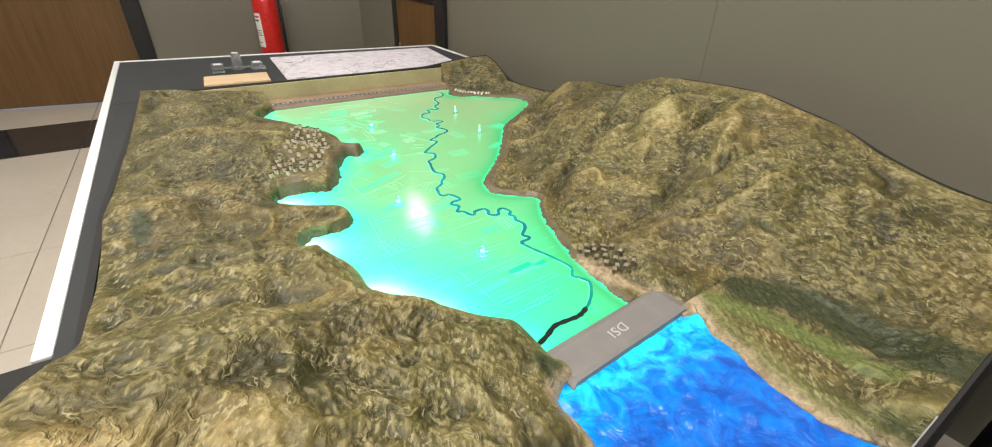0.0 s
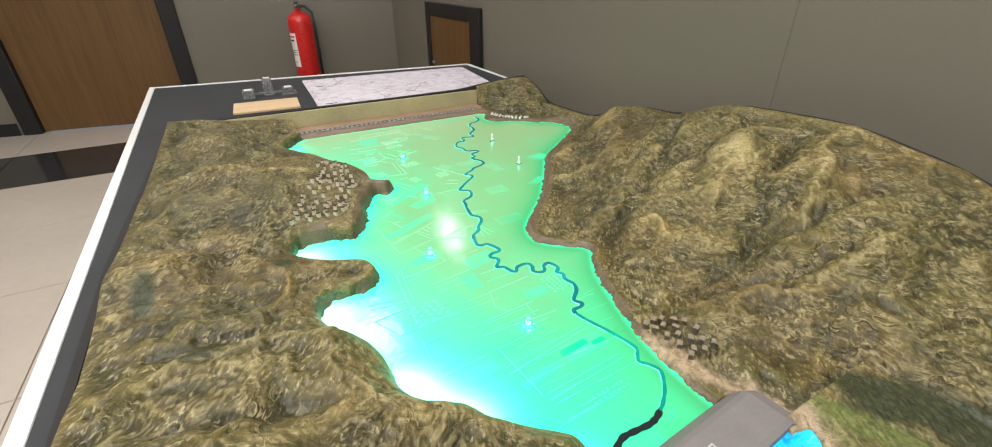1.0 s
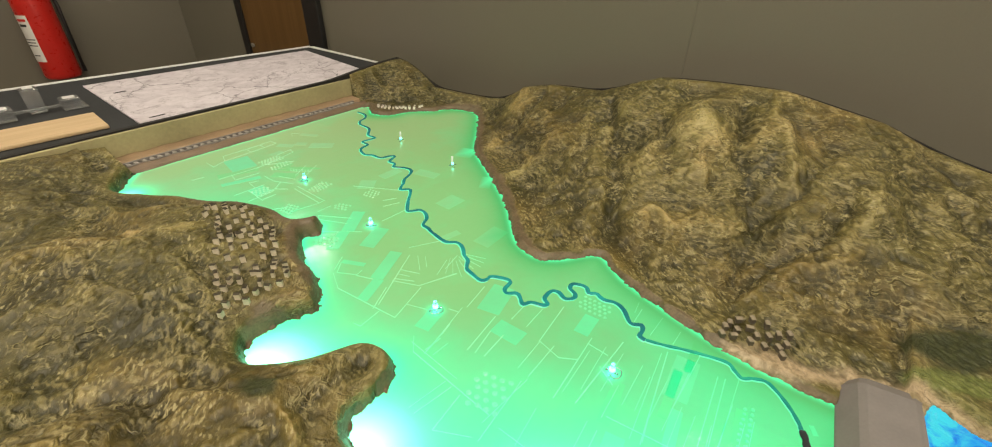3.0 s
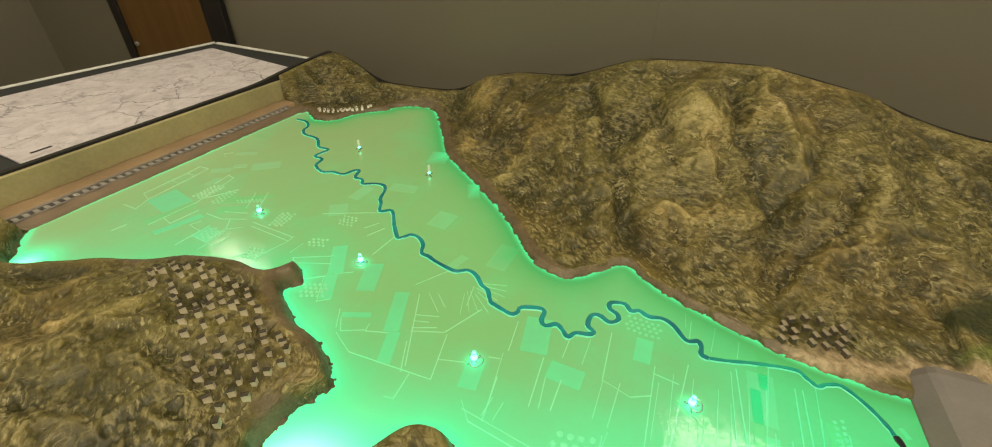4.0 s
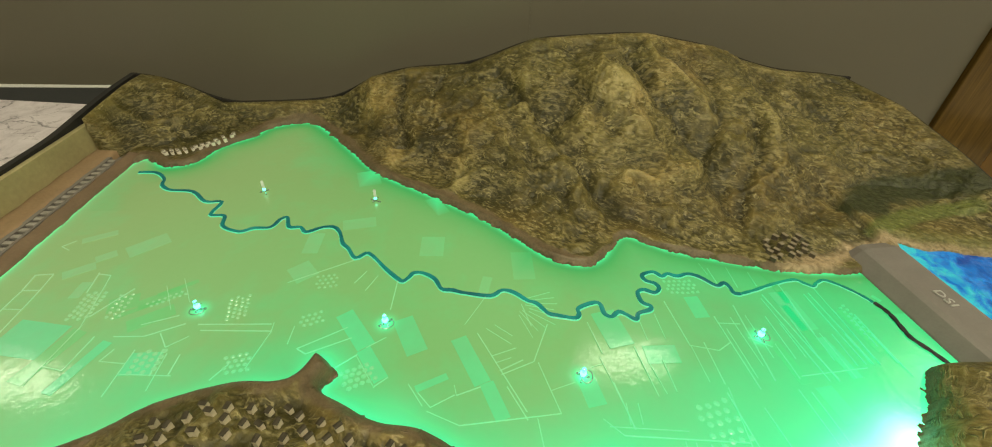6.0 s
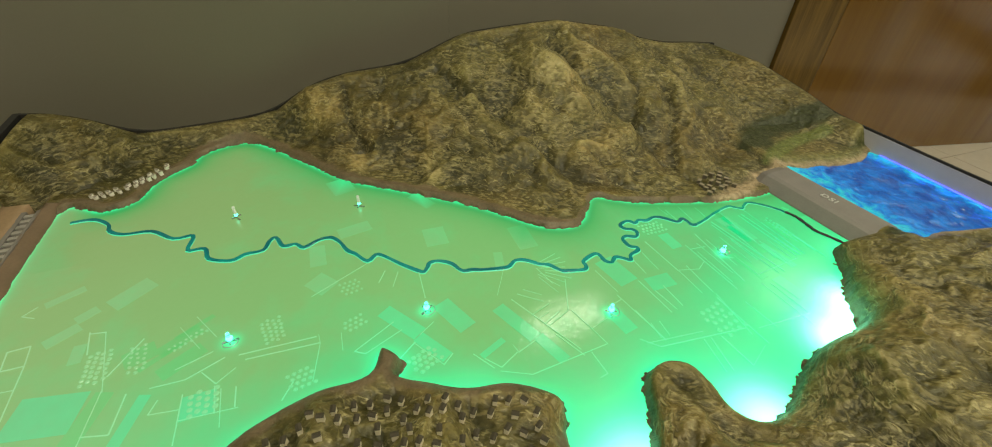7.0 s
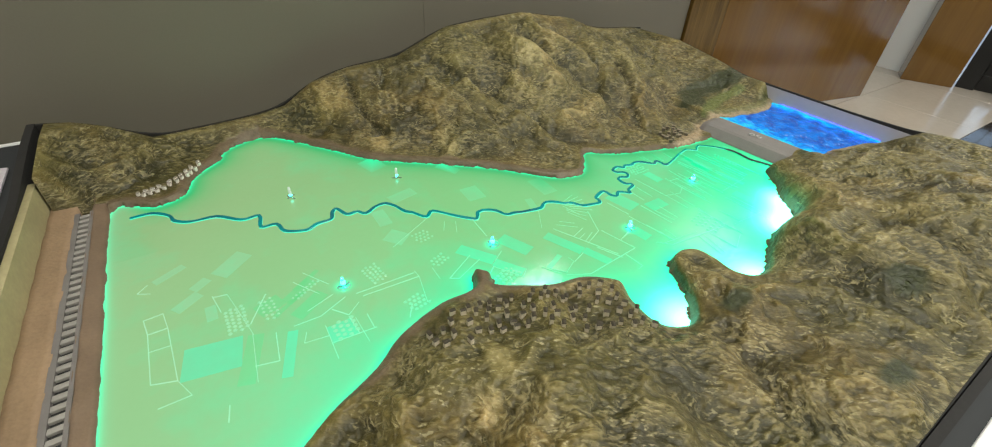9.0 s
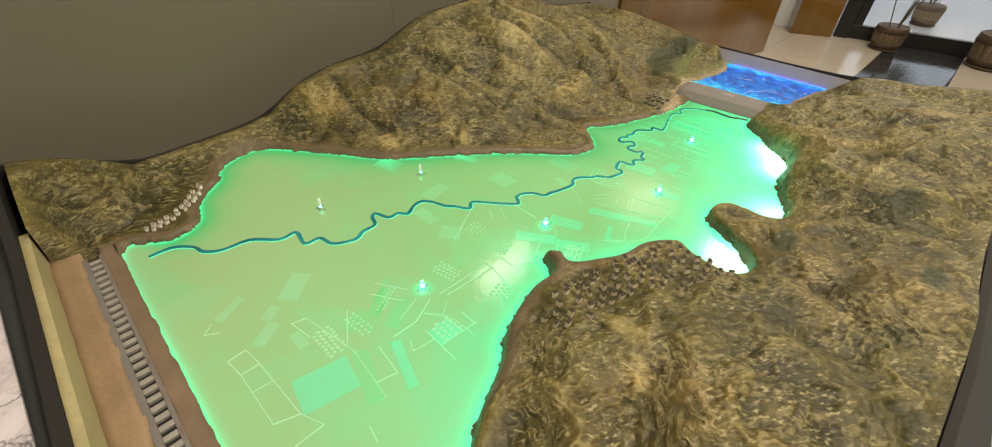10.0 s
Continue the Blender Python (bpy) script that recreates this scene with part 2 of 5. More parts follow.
    touch = tex(n, l, "ShaderNodeTexNoise", 1.0, short.outputs[0], Detail=2.5, Roughness=0.5, Distortion=0.45).outputs[0]
    broken = ramp(n, l, tex(n, l, "ShaderNodeTexNoise", 55.0, where, Detail=2.0).outputs[0], [(0.45, (0, 0, 0)), (0.54, (1, 1, 1))]).outputs[0]
    spread = ramp(n, l, tex(n, l, "ShaderNodeTexNoise", 17.0, where, Detail=4.0, Roughness=0.6).outputs[0], [(0.40, (0, 0, 0)), (0.56, (1, 1, 1))]).outputs[0]
    # short dabs across the gentle ground
    bare = maths(n, l, "SUBTRACT", 1.0, scaled(steep, 0.65))
    speckle = maths(n, l, "MULTIPLY", ramp(n, l, dash, [(0.57, (0, 0, 0)), (0.65, (1, 1, 1))]).outputs[0], maths(n, l, "MULTIPLY", plus(scaled(spread, 0.85), 0.15), bare))
    tone = mixed(n, l, scaled(speckle, 0.62), tone, (0.42, 0.370, 0.200))
    dents = maths(n, l, "MULTIPLY", ramp(n, l, dash, [(0.37, (1, 1, 1)), (0.45, (0, 0, 0))]).outputs[0], bare)
    tone = mixed(n, l, scaled(dents, 0.36), tone, mixed(n, l, 1.0, tone, (0.45, 0.44, 0.38), "MULTIPLY"))
    places = maths(n, l, "MULTIPLY", maths(n, l, "MULTIPLY", broken, plus(scaled(spread, 0.85), 0.15)), plus(scaled(steep, 0.8), 0.2))

    def level(at, width):
        off = maths(n, l, "DIVIDE", maths(n, l, "ABSOLUTE", maths(n, l, "SUBTRACT", touch, at)), width)
        return maths(n, l, "SUBTRACT", 1.15, off, True)
    wrinkle = maths(n, l, "MULTIPLY", level(0.54, 0.034), places)
    tone = mixed(n, l, scaled(wrinkle, 0.60), tone, (0.46, 0.40, 0.205))
    wide_map = n.new("ShaderNodeMapping")
    wide_map.inputs["Scale"].default_value = (15.0, 15.0, 44.0)
    l.new(bent, wide_map.inputs["Vector"])
    folds = tex(n, l, "ShaderNodeTexNoise", 1.0, wide_map.outputs[0], Detail=4.0, Roughness=0.6, Distortion=0.4).outputs[0]
    off = maths(n, l, "DIVIDE", maths(n, l, "ABSOLUTE", maths(n, l, "SUBTRACT", folds, 0.53)), 0.026)
    fold = maths(n, l, "MULTIPLY", maths(n, l, "SUBTRACT", 1.1, off, True), maths(n, l, "MULTIPLY", plus(scaled(broken, 0.6), 0.4), brushed))
    tone = mixed(n, l, scaled(maths(n, l, "MULTIPLY", fold, steep), 0.34), tone, (0.36, 0.305, 0.155))
    # the wider folds get a painted shadow line too
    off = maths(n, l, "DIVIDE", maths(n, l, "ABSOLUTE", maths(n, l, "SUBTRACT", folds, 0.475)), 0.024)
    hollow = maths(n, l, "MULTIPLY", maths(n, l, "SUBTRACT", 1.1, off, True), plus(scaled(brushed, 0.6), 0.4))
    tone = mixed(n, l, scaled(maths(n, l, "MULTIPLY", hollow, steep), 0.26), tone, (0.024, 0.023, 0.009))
    # painted shadow line of the small wrinkles
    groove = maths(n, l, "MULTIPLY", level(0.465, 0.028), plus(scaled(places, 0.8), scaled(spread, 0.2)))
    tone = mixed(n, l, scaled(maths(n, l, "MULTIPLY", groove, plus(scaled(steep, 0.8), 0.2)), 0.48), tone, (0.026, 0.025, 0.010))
    green = ramp(n, l, dab, [(0.35, (0.06, 0.085, 0.018)), (0.6, (0.135, 0.170, 0.045)), (0.75, (0.32, 0.31, 0.17))]).outputs[0]
    tone = mixed(n, l, scaled(attribute("meadow"), 0.75), tone, green)
    dark = ramp(n, l, dab, [(0.35, (0.014, 0.020, 0.007)), (0.7, (0.050, 0.058, 0.020))]).outputs[0]
    tone = mixed(n, l, scaled(attribute("woods"), 0.95), tone, dark)
    mud = ramp(n, l, plus(scaled(speck, 0.4), scaled(mid, 0.6)), [(0.35, (0.080, 0.060, 0.034)), (0.65, (0.165, 0.122, 0.072))]).outputs[0]
    shore = attribute("shore")
    tone = mixed(n, l, shore, tone, mud)
    pale = ramp(n, l, dab, [(0.35, (0.20, 0.15, 0.085)), (0.7, (0.46, 0.36, 0.235))]).outputs[0]
    tone = mixed(n, l, attribute("sand"), tone, pale)
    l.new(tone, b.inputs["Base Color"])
    l.new(ramp(n, l, dab, [(0.35, (0.55, 0.55, 0.55)), (0.7, (0.30, 0.30, 0.30))]).outputs[0], b.inputs["Roughness"])
    b.inputs["Specular IOR Level"].default_value = 0.40
    marks = plus(maths(n, l, "MULTIPLY", maths(n, l, "MULTIPLY", stroke, steep), plus(scaled(brushed, 1.1), 0.25)), scaled(maths(n, l, "MULTIPLY", dash, bare), 0.9))
    height = plus(scaled(marks, 0.7), scaled(mid, 0.8), scaled(wrinkle, 0.40), scaled(maths(n, l, "MULTIPLY", groove, steep), -0.40), scaled(maths(n, l, "MULTIPLY", fold, steep), 0.28), scaled(maths(n, l, "MULTIPLY", hollow, steep), -0.28), scaled(maths(n, l, "MULTIPLY", touch, steep), 0.3), scaled(dab, 0.50), scaled(speck, 0.16))
    bump(n, l, b, maths(n, l, "MULTIPLY", height, maths(n, l, "SUBTRACT", 1.0, scaled(shore, 0.6))), 1.0, 0.0026)
    return m


RELIEF = relief_paint()

# light spots put into the sheet's emission: place, reach, strength
SHEET_GLOWS = [(0.225, 1.10, 0.085, 0.98), (0.222, 0.895, 0.078, 0.94), (0.285, 0.690, 0.066, 1.0), (0.345, 0.60, 0.058, 0.74), (0.34, 0.60, 0.13, 0.40), (0.26, 1.00, 0.13, 0.28),
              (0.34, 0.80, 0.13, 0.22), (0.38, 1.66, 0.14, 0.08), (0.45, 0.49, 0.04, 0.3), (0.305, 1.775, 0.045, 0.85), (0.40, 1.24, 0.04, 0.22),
              # the last four paint the glow around marker lamps
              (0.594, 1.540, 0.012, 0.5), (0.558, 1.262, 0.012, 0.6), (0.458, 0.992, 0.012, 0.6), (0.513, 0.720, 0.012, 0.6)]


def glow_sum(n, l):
    """Light spots put into the sheet's emission, fading with the distance from each."""
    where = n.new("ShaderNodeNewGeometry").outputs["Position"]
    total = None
    for x, y, reach, strength in SHEET_GLOWS:
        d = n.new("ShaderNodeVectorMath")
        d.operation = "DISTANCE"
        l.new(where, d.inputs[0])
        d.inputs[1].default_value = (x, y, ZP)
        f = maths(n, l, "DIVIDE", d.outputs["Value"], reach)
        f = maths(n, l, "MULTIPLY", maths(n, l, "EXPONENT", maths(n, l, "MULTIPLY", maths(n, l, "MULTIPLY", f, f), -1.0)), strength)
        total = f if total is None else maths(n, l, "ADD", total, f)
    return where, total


SHEET_LOW, SHEET_HIGH = (0.136, 0.415, 0.142), (0.016, 0.63, 0.235)


def lit_sheet(name, ratio, gain, rough, base):
    m, n, l, b = material(name)
    low = tuple(c * k for c, k in zip(SHEET_LOW, ratio))
    high = tuple(c * k for c, k in zip(SHEET_HIGH, ratio))
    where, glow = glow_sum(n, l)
    cloud = tex(n, l, "ShaderNodeTexNoise", 2.6, where, Detail=3.0)
    grain = tex(n, l, "ShaderNodeTexNoise", 110.0, where, Detail=3.0)
    edge = n.new("ShaderNodeAttribute")
    edge.attribute_name = "edge_light"
    axes = n.new("ShaderNodeSeparateXYZ")
    l.new(where, axes.inputs[0])
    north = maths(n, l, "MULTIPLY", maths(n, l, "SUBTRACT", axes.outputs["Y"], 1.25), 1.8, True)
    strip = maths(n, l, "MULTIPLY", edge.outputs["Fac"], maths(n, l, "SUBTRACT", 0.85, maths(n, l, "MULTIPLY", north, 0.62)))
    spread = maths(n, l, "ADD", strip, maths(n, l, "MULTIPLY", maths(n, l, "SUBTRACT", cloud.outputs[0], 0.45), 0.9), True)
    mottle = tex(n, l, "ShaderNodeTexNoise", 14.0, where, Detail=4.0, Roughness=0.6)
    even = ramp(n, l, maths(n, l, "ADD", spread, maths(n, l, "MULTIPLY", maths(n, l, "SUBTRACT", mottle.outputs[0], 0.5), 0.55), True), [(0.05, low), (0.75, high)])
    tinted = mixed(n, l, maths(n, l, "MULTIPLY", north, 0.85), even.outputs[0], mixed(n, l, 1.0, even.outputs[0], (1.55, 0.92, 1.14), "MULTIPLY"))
    # weaker lamp light in the corner beyond the river, put into the emission colour
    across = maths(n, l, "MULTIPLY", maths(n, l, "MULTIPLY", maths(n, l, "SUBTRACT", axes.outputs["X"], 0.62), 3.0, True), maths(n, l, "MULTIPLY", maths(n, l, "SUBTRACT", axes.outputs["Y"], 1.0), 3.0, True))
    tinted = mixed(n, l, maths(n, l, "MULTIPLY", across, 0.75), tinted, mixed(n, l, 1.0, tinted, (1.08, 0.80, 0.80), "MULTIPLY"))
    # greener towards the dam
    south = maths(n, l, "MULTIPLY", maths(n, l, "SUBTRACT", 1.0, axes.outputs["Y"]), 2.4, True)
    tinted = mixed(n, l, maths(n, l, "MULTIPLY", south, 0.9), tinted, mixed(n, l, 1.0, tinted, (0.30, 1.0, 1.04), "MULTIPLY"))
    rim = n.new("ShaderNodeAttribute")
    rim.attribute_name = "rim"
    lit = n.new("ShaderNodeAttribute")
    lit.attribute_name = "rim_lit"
    # rim mixes in a darker green along the east shore
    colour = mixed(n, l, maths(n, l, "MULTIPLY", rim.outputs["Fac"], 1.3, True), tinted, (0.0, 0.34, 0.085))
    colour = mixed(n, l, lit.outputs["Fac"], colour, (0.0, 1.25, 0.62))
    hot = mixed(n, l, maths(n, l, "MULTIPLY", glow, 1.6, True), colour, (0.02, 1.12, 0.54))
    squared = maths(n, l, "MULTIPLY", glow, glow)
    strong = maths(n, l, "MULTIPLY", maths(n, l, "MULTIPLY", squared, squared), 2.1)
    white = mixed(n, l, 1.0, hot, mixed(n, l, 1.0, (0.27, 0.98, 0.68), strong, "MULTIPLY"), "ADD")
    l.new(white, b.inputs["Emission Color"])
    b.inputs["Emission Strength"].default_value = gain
    l.new(mixed(n, l, grain.outputs[0], base, tuple(c * 0.8 for c in base)), b.inputs["Base Color"])
    b.inputs["Roughness"].default_value = rough + 0.22
    b.inputs["Specular IOR Level"].default_value = 0.25
    b.inputs["Coat Weight"].default_value = 0.8
    b.inputs["Coat Roughness"].default_value = rough * 0.4
    waves = tex(n, l, "ShaderNodeTexNoise", 30.0, where, Detail=2.0)
    bump(n, l, b, maths(n, l, "ADD", waves.outputs[0], maths(n, l, "MULTIPLY", grain.outputs[0], 0.8)), 0.14, 0.0012)
    # uneven varnish breaks up what it mirrors
    streak = tex(n, l, "ShaderNodeTexNoise", 75.0, where, Detail=4.0, Roughness=0.6)
    film = n.new("ShaderNodeBump")
    film.inputs["Strength"].default_value, film.inputs["Distance"].default_value = 0.38, 0.0011
    l.new(streak.outputs[0], film.inputs["Height"])
    l.new(film.outputs[0], b.inputs["Coat Normal"])
    return m


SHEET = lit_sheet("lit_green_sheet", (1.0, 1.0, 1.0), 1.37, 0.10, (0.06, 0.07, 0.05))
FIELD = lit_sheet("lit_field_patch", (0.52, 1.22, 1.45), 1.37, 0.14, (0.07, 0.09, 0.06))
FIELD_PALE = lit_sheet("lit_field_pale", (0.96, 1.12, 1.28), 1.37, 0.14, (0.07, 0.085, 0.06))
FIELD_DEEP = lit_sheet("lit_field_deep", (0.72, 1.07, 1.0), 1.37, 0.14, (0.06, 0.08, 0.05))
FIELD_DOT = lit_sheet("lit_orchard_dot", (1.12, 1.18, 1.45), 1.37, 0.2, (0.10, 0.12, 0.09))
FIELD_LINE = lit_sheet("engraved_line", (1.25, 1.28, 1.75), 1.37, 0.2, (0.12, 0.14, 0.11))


def glowing(name, colour, strength, base=(0.1, 0.1, 0.1), rough=0.3):
    m, n, l, b = material(name)
    b.inputs["Base Color"].default_value = (*base, 1)
    b.inputs["Roughness"].default_value = rough
    b.inputs["Emission Color"].default_value = (*colour, 1)
    b.inputs["Emission Strength"].default_value = strength
    return m


def river_paint(name, deep, thin):
    m, n, l, b = material(name)
    where = n.new("ShaderNodeTexCoord").outputs["Object"]
    noise_ = tex(n, l, "ShaderNodeTexNoise", 18.0, where, Detail=2.0)
    r = ramp(n, l, noise_.outputs[0], [(0.35, deep), (0.7, thin)])
    l.new(r.outputs[0], b.inputs["Base Color"])
    l.new(r.outputs[0], b.inputs["Emission Color"])
    b.inputs["Emission Strength"].default_value = 0.55
    b.inputs["Roughness"].default_value = 0.2
    return m


RIVER = river_paint("river_lacquer", (0.002, 0.085, 0.10), (0.003, 0.20, 0.19))
RIVER_THIN = river_paint("river_lacquer_thin", (0.002, 0.16, 0.13), (0.003, 0.30, 0.20))
# light refracted at the river's edge, put into a glowing ribbon
RIVER_EDGE = glowing("river_lit_edge", (0.0, 0.72, 0.42), 1.2)
RIVER_BLACK = worn("river_black", (0.008, 0.010, 0.014), 0.3)
LED = glowing("led_bulb", (0.08, 1.0, 0.75), 7.0)
POST_WHITE = glowing("lit_post", (0.70, 1.0, 0.8), 0.22, (0.55, 0.60, 0.56))


def reservoir_water():
    """Crumpled clear film over blue light."""
    m, n, l, b = material("blue_lit_water")
    where = n.new("ShaderNodeNewGeometry").outputs["Position"]
    ripples = tex(n, l, "ShaderNodeTexNoise", 34.0, where, Detail=5.0, Roughness=0.6, Distortion=0.7)
    blots = tex(n, l, "ShaderNodeTexNoise", 11.0, where, Detail=3.0, Distortion=0.8)
    split = n.new("ShaderNodeSeparateXYZ")
    l.new(where, split.inputs[0])
    dam = maths(n, l, "MULTIPLY", maths(n, l, "SUBTRACT", split.outputs["Y"], 0.29), 9.0, True)
    far = maths(n, l, "MULTIPLY", maths(n, l, "SUBTRACT", 0.15, split.outputs["Y"]), 22.0, True)
    ends = maths(n, l, "ADD", maths(n, l, "MULTIPLY", dam, 0.9), maths(n, l, "MULTIPLY", far, 0.9))
    level = maths(n, l, "MULTIPLY", maths(n, l, "ADD", ends, 0.36), ramp(n, l, ripples.outputs[0], [(0.35, (0.45, 0.45, 0.45)), (0.68, (1.35, 1.35, 1.35))]).outputs[0])
    r = ramp(n, l, level, [(0.0, (0.001, 0.03, 0.20)), (0.22, (0.001, 0.085, 0.50)), (0.55, (0.001, 0.28, 0.98)), (1.0, (0.03, 0.78, 1.0))])
    l.new(r.outputs[0], b.inputs["Emission Color"])
    b.inputs["Emission Strength"].default_value = 0.85
    b.inputs["Base Color"].default_value = (0.004, 0.02, 0.06, 1)
    b.inputs["Roughness"].default_value = 0.06
    b.inputs["Specular IOR Level"].default_value = 0.3
    height = maths(n, l, "ADD", ripples.outputs[0], blots.outputs[0])
    bump(n, l, b, height, 0.5, 0.009)
    return m


WATER = reservoir_water()
# added glow that stands in for hidden blue lamps below the plate
BLUE_FILL = glowing("blue_fill_strip", (0.012, 0.035, 1.0), 9.0)
PALE_PLATE = worn("pale_plate", (0.40, 0.38, 0.40), 0.6, spread=0.08)


# ---- building helpers ----
def finish(name, bm, mat, parent=None, label="", smooth=False):
    mesh = bpy.data.meshes.new(name)
    bm.to_mesh(mesh)
    bm.free()
    mesh.materials.append(mat)
    if smooth:
        mesh.polygons.foreach_set("use_smooth", [True] * len(mesh.polygons))
    ob = new(name, mesh)
    if parent is not None:
        ob.parent = parent
    if label:
        tagged(ob, label)
    return ob


def part(name, bm, mat, parent, label="", smooth=False):
    return finish(name, bm, mat, parent, label, smooth)


def thing(name, place, label, category, group="", kind=""):
    ob = new(name)
    ob.matrix_world = place
    ob.empty_display_size = 0.05
    return tagged(ob, label, category, group, kind)


def box(x0, y0, z0, x1, y1, z1, bevel=0.0, bm=None):
    bm = bm or bmesh.new()
    m = Matrix.LocRotScale(((x0 + x1) / 2, (y0 + y1) / 2, (z0 + z1) / 2), None, (abs(x1 - x0), abs(y1 - y0), abs(z1 - z0)))
    made = bmesh.ops.create_cube(bm, size=1.0, matrix=m)["verts"]
    if bevel:
        edges = list({e for v in made for e in v.link_edges})
        bmesh.ops.bevel(bm, geom=edges, offset=bevel, segments=2, profile=0.5, affect="EDGES")
    return bm


def prism(points, z0, z1, bevel=0.0):
    """A slab with the given plan."""
    bm = bmesh.new()
    low = [bm.verts.new((x, y, z0)) for x, y in points]
    high = [bm.verts.new((x, y, z1)) for x, y in points]
    k = len(points)
    bm.faces.new(high)
    bm.faces.new(low[::-1])
    for i in range(k):
        bm.faces.new((low[i], low[(i + 1) % k], high[(i + 1) % k], high[i]))
    bmesh.ops.recalc_face_normals(bm, faces=bm.faces)
    if bevel:
        bmesh.ops.bevel(bm, geom=list(bm.edges), offset=bevel, segments=2, profile=0.5, affect="EDGES")
    return bm


def lathe(rings, segments=24, centre=(0, 0)):
    """A turned body from (radius, height) rings."""
    bm = bmesh.new()
    rows = []
    for r, z in rings:
        rows.append([bm.verts.new((centre[0] + r * math.cos(2 * math.pi * i / segments), centre[1] + r * math.sin(2 * math.pi * i / segments), z)) for i in range(segments)])
    for a, b in zip(rows, rows[1:]):
        for i in range(segments):
            bm.faces.new((a[i], a[(i + 1) % segments], b[(i + 1) % segments], b[i]))
    bm.faces.new(rows[0][::-1])
    bm.faces.new(rows[-1])
    return bm


def tube(points, radius, sides=8):
    """A round rod along a line of points."""
    bm = bmesh.new()
    rows = []
    for i, p in enumerate(points):
        p = Vector(p)
        a, b = Vector(points[max(i - 1, 0)]), Vector(points[min(i + 1, len(points) - 1)])
        turn = (b - a).to_track_quat("Z", "Y")
        rows.append([bm.verts.new(p + turn @ Vector((radius * math.cos(2 * math.pi * k / sides), radius * math.sin(2 * math.pi * k / sides), 0))) for k in range(sides)])
    for a, b in zip(rows, rows[1:]):
        for k in range(sides):
            bm.faces.new((a[k], a[(k + 1) % sides], b[(k + 1) % sides], b[k]))
    bm.faces.new(rows[0][::-1])
    bm.faces.new(rows[-1])
    return bm


def smooth_line(points, steps, closed=False):
    """A Catmull-Rom curve through plan points."""
    pts = [np.array(p, float) for p in points]
    k = len(pts)
    out = []
    for i in range(k if closed else k - 1):
        if closed:
            a, b, c, d = pts[(i - 1) % k], pts[i], pts[(i + 1) % k], pts[(i + 2) % k]
        else:
            a, b, c, d = pts[max(i - 1, 0)], pts[i], pts[i + 1], pts[min(i + 2, k - 1)]
        for s in range(steps):
            t = s / steps
            out.append(0.5 * (2 * b + (c - a) * t + (2 * a - 5 * b + 4 * c - d) * t * t + (3 * b - a - 3 * c + d) * t ** 3))
    if not closed:
        out.append(pts[-1])
    return np.array(out)


# ---- the relief's plan ----
X0, X1, Y0, Y1 = -0.056, 1.288, 0.112, 1.952
COAST_EAST = [(0.375, 1.884), (0.70, 1.874), (1.026, 1.866), (1.008, 1.79), (1.03, 1.737), (1.10, 1.708), (1.15, 1.655), (1.20, 1.628), (1.228, 1.545),
              (1.168, 1.477), (1.069, 1.404), (0.978, 1.335), (0.896, 1.228), (0.803, 1.11), (0.732, 1.042), (0.69, 1.0), (0.671, 0.948), (0.688, 0.908),
              (0.745, 0.858), (0.724, 0.815), (0.70, 0.773), (0.657, 0.64), (0.640, 0.55), (0.640, 0.440)]
COAST_WEST = [(0.452, 0.430), (0.453, 0.507), (0.432, 0.534), (0.398, 0.560), (0.354, 0.606), (0.311, 0.638), (0.294, 0.676), (0.292, 0.742), (0.273, 0.801),
              (0.238, 0.865), (0.233, 0.912), (0.255, 0.938), (0.296, 0.938), (0.332, 0.947), (0.350, 0.98), (0.335, 1.018), (0.280, 1.047), (0.243, 1.077),
              (0.222, 1.110), (0.242, 1.152), (0.290, 1.154), (0.345, 1.137), (0.386, 1.19), (0.40, 1.245), (0.424, 1.288), (0.447, 1.325), (0.476, 1.317),
              (0.499, 1.343), (0.460, 1.368), (0.458, 1.43), (0.433, 1.511), (0.40, 1.56), (0.362, 1.64), (0.300, 1.742), (0.296, 1.79)]
LAKE = [(0.672, 0.388), (0.668, 0.345), (0.666, 0.310), (0.656, 0.268), (0.648, 0.217), (0.652, 0.17), (0.66, 0.09), (0.352, 0.09), (0.372, 0.19), (0.402, 0.31), (0.424, 0.385)]


def north_skew(x, y):
    """The far end of the model runs slightly aslant to its sides."""
    return step(1.75, 1.93, y) * 0.030 * (1.05 - x)


def west_skew(x, y):
    """The long front edge draws in towards the far end."""
    return 0.052 * np.clip((np.asarray(y) - 1.15) / 0.82, 0, 1) * np.clip((0.28 - np.asarray(x)) / 0.33, 0, 1)


def cut_outline(east, west):
    return np.vstack([smooth_line(east, 6), smooth_line(west, 6)])


PLAIN_LINE = cut_outline(COAST_EAST, COAST_WEST)
LAKE_LINE = smooth_line(LAKE, 4, True)


def signed_distance(px, py, line):
    """Distance to a closed outline, negative inside."""
    best = np.full(px.shape, 9.0)
    inside = np.zeros(px.shape, bool)
    for (ax, ay), (bx, by) in zip(line, np.roll(line, -1, 0)):
        dx, dy = bx - ax, by - ay
        t = np.clip(((px - ax) * dx + (py - ay) * dy) / (dx * dx + dy * dy + 1e-12), 0, 1)
        best = np.minimum(best, (px - ax - t * dx) ** 2 + (py - ay - t * dy) ** 2)
        if ay != by:
            inside ^= ((ay > py) != (by > py)) & (px < dx * (py - ay) / dy + ax)
    best = np.sqrt(best)
    return np.where(inside, -best, best)


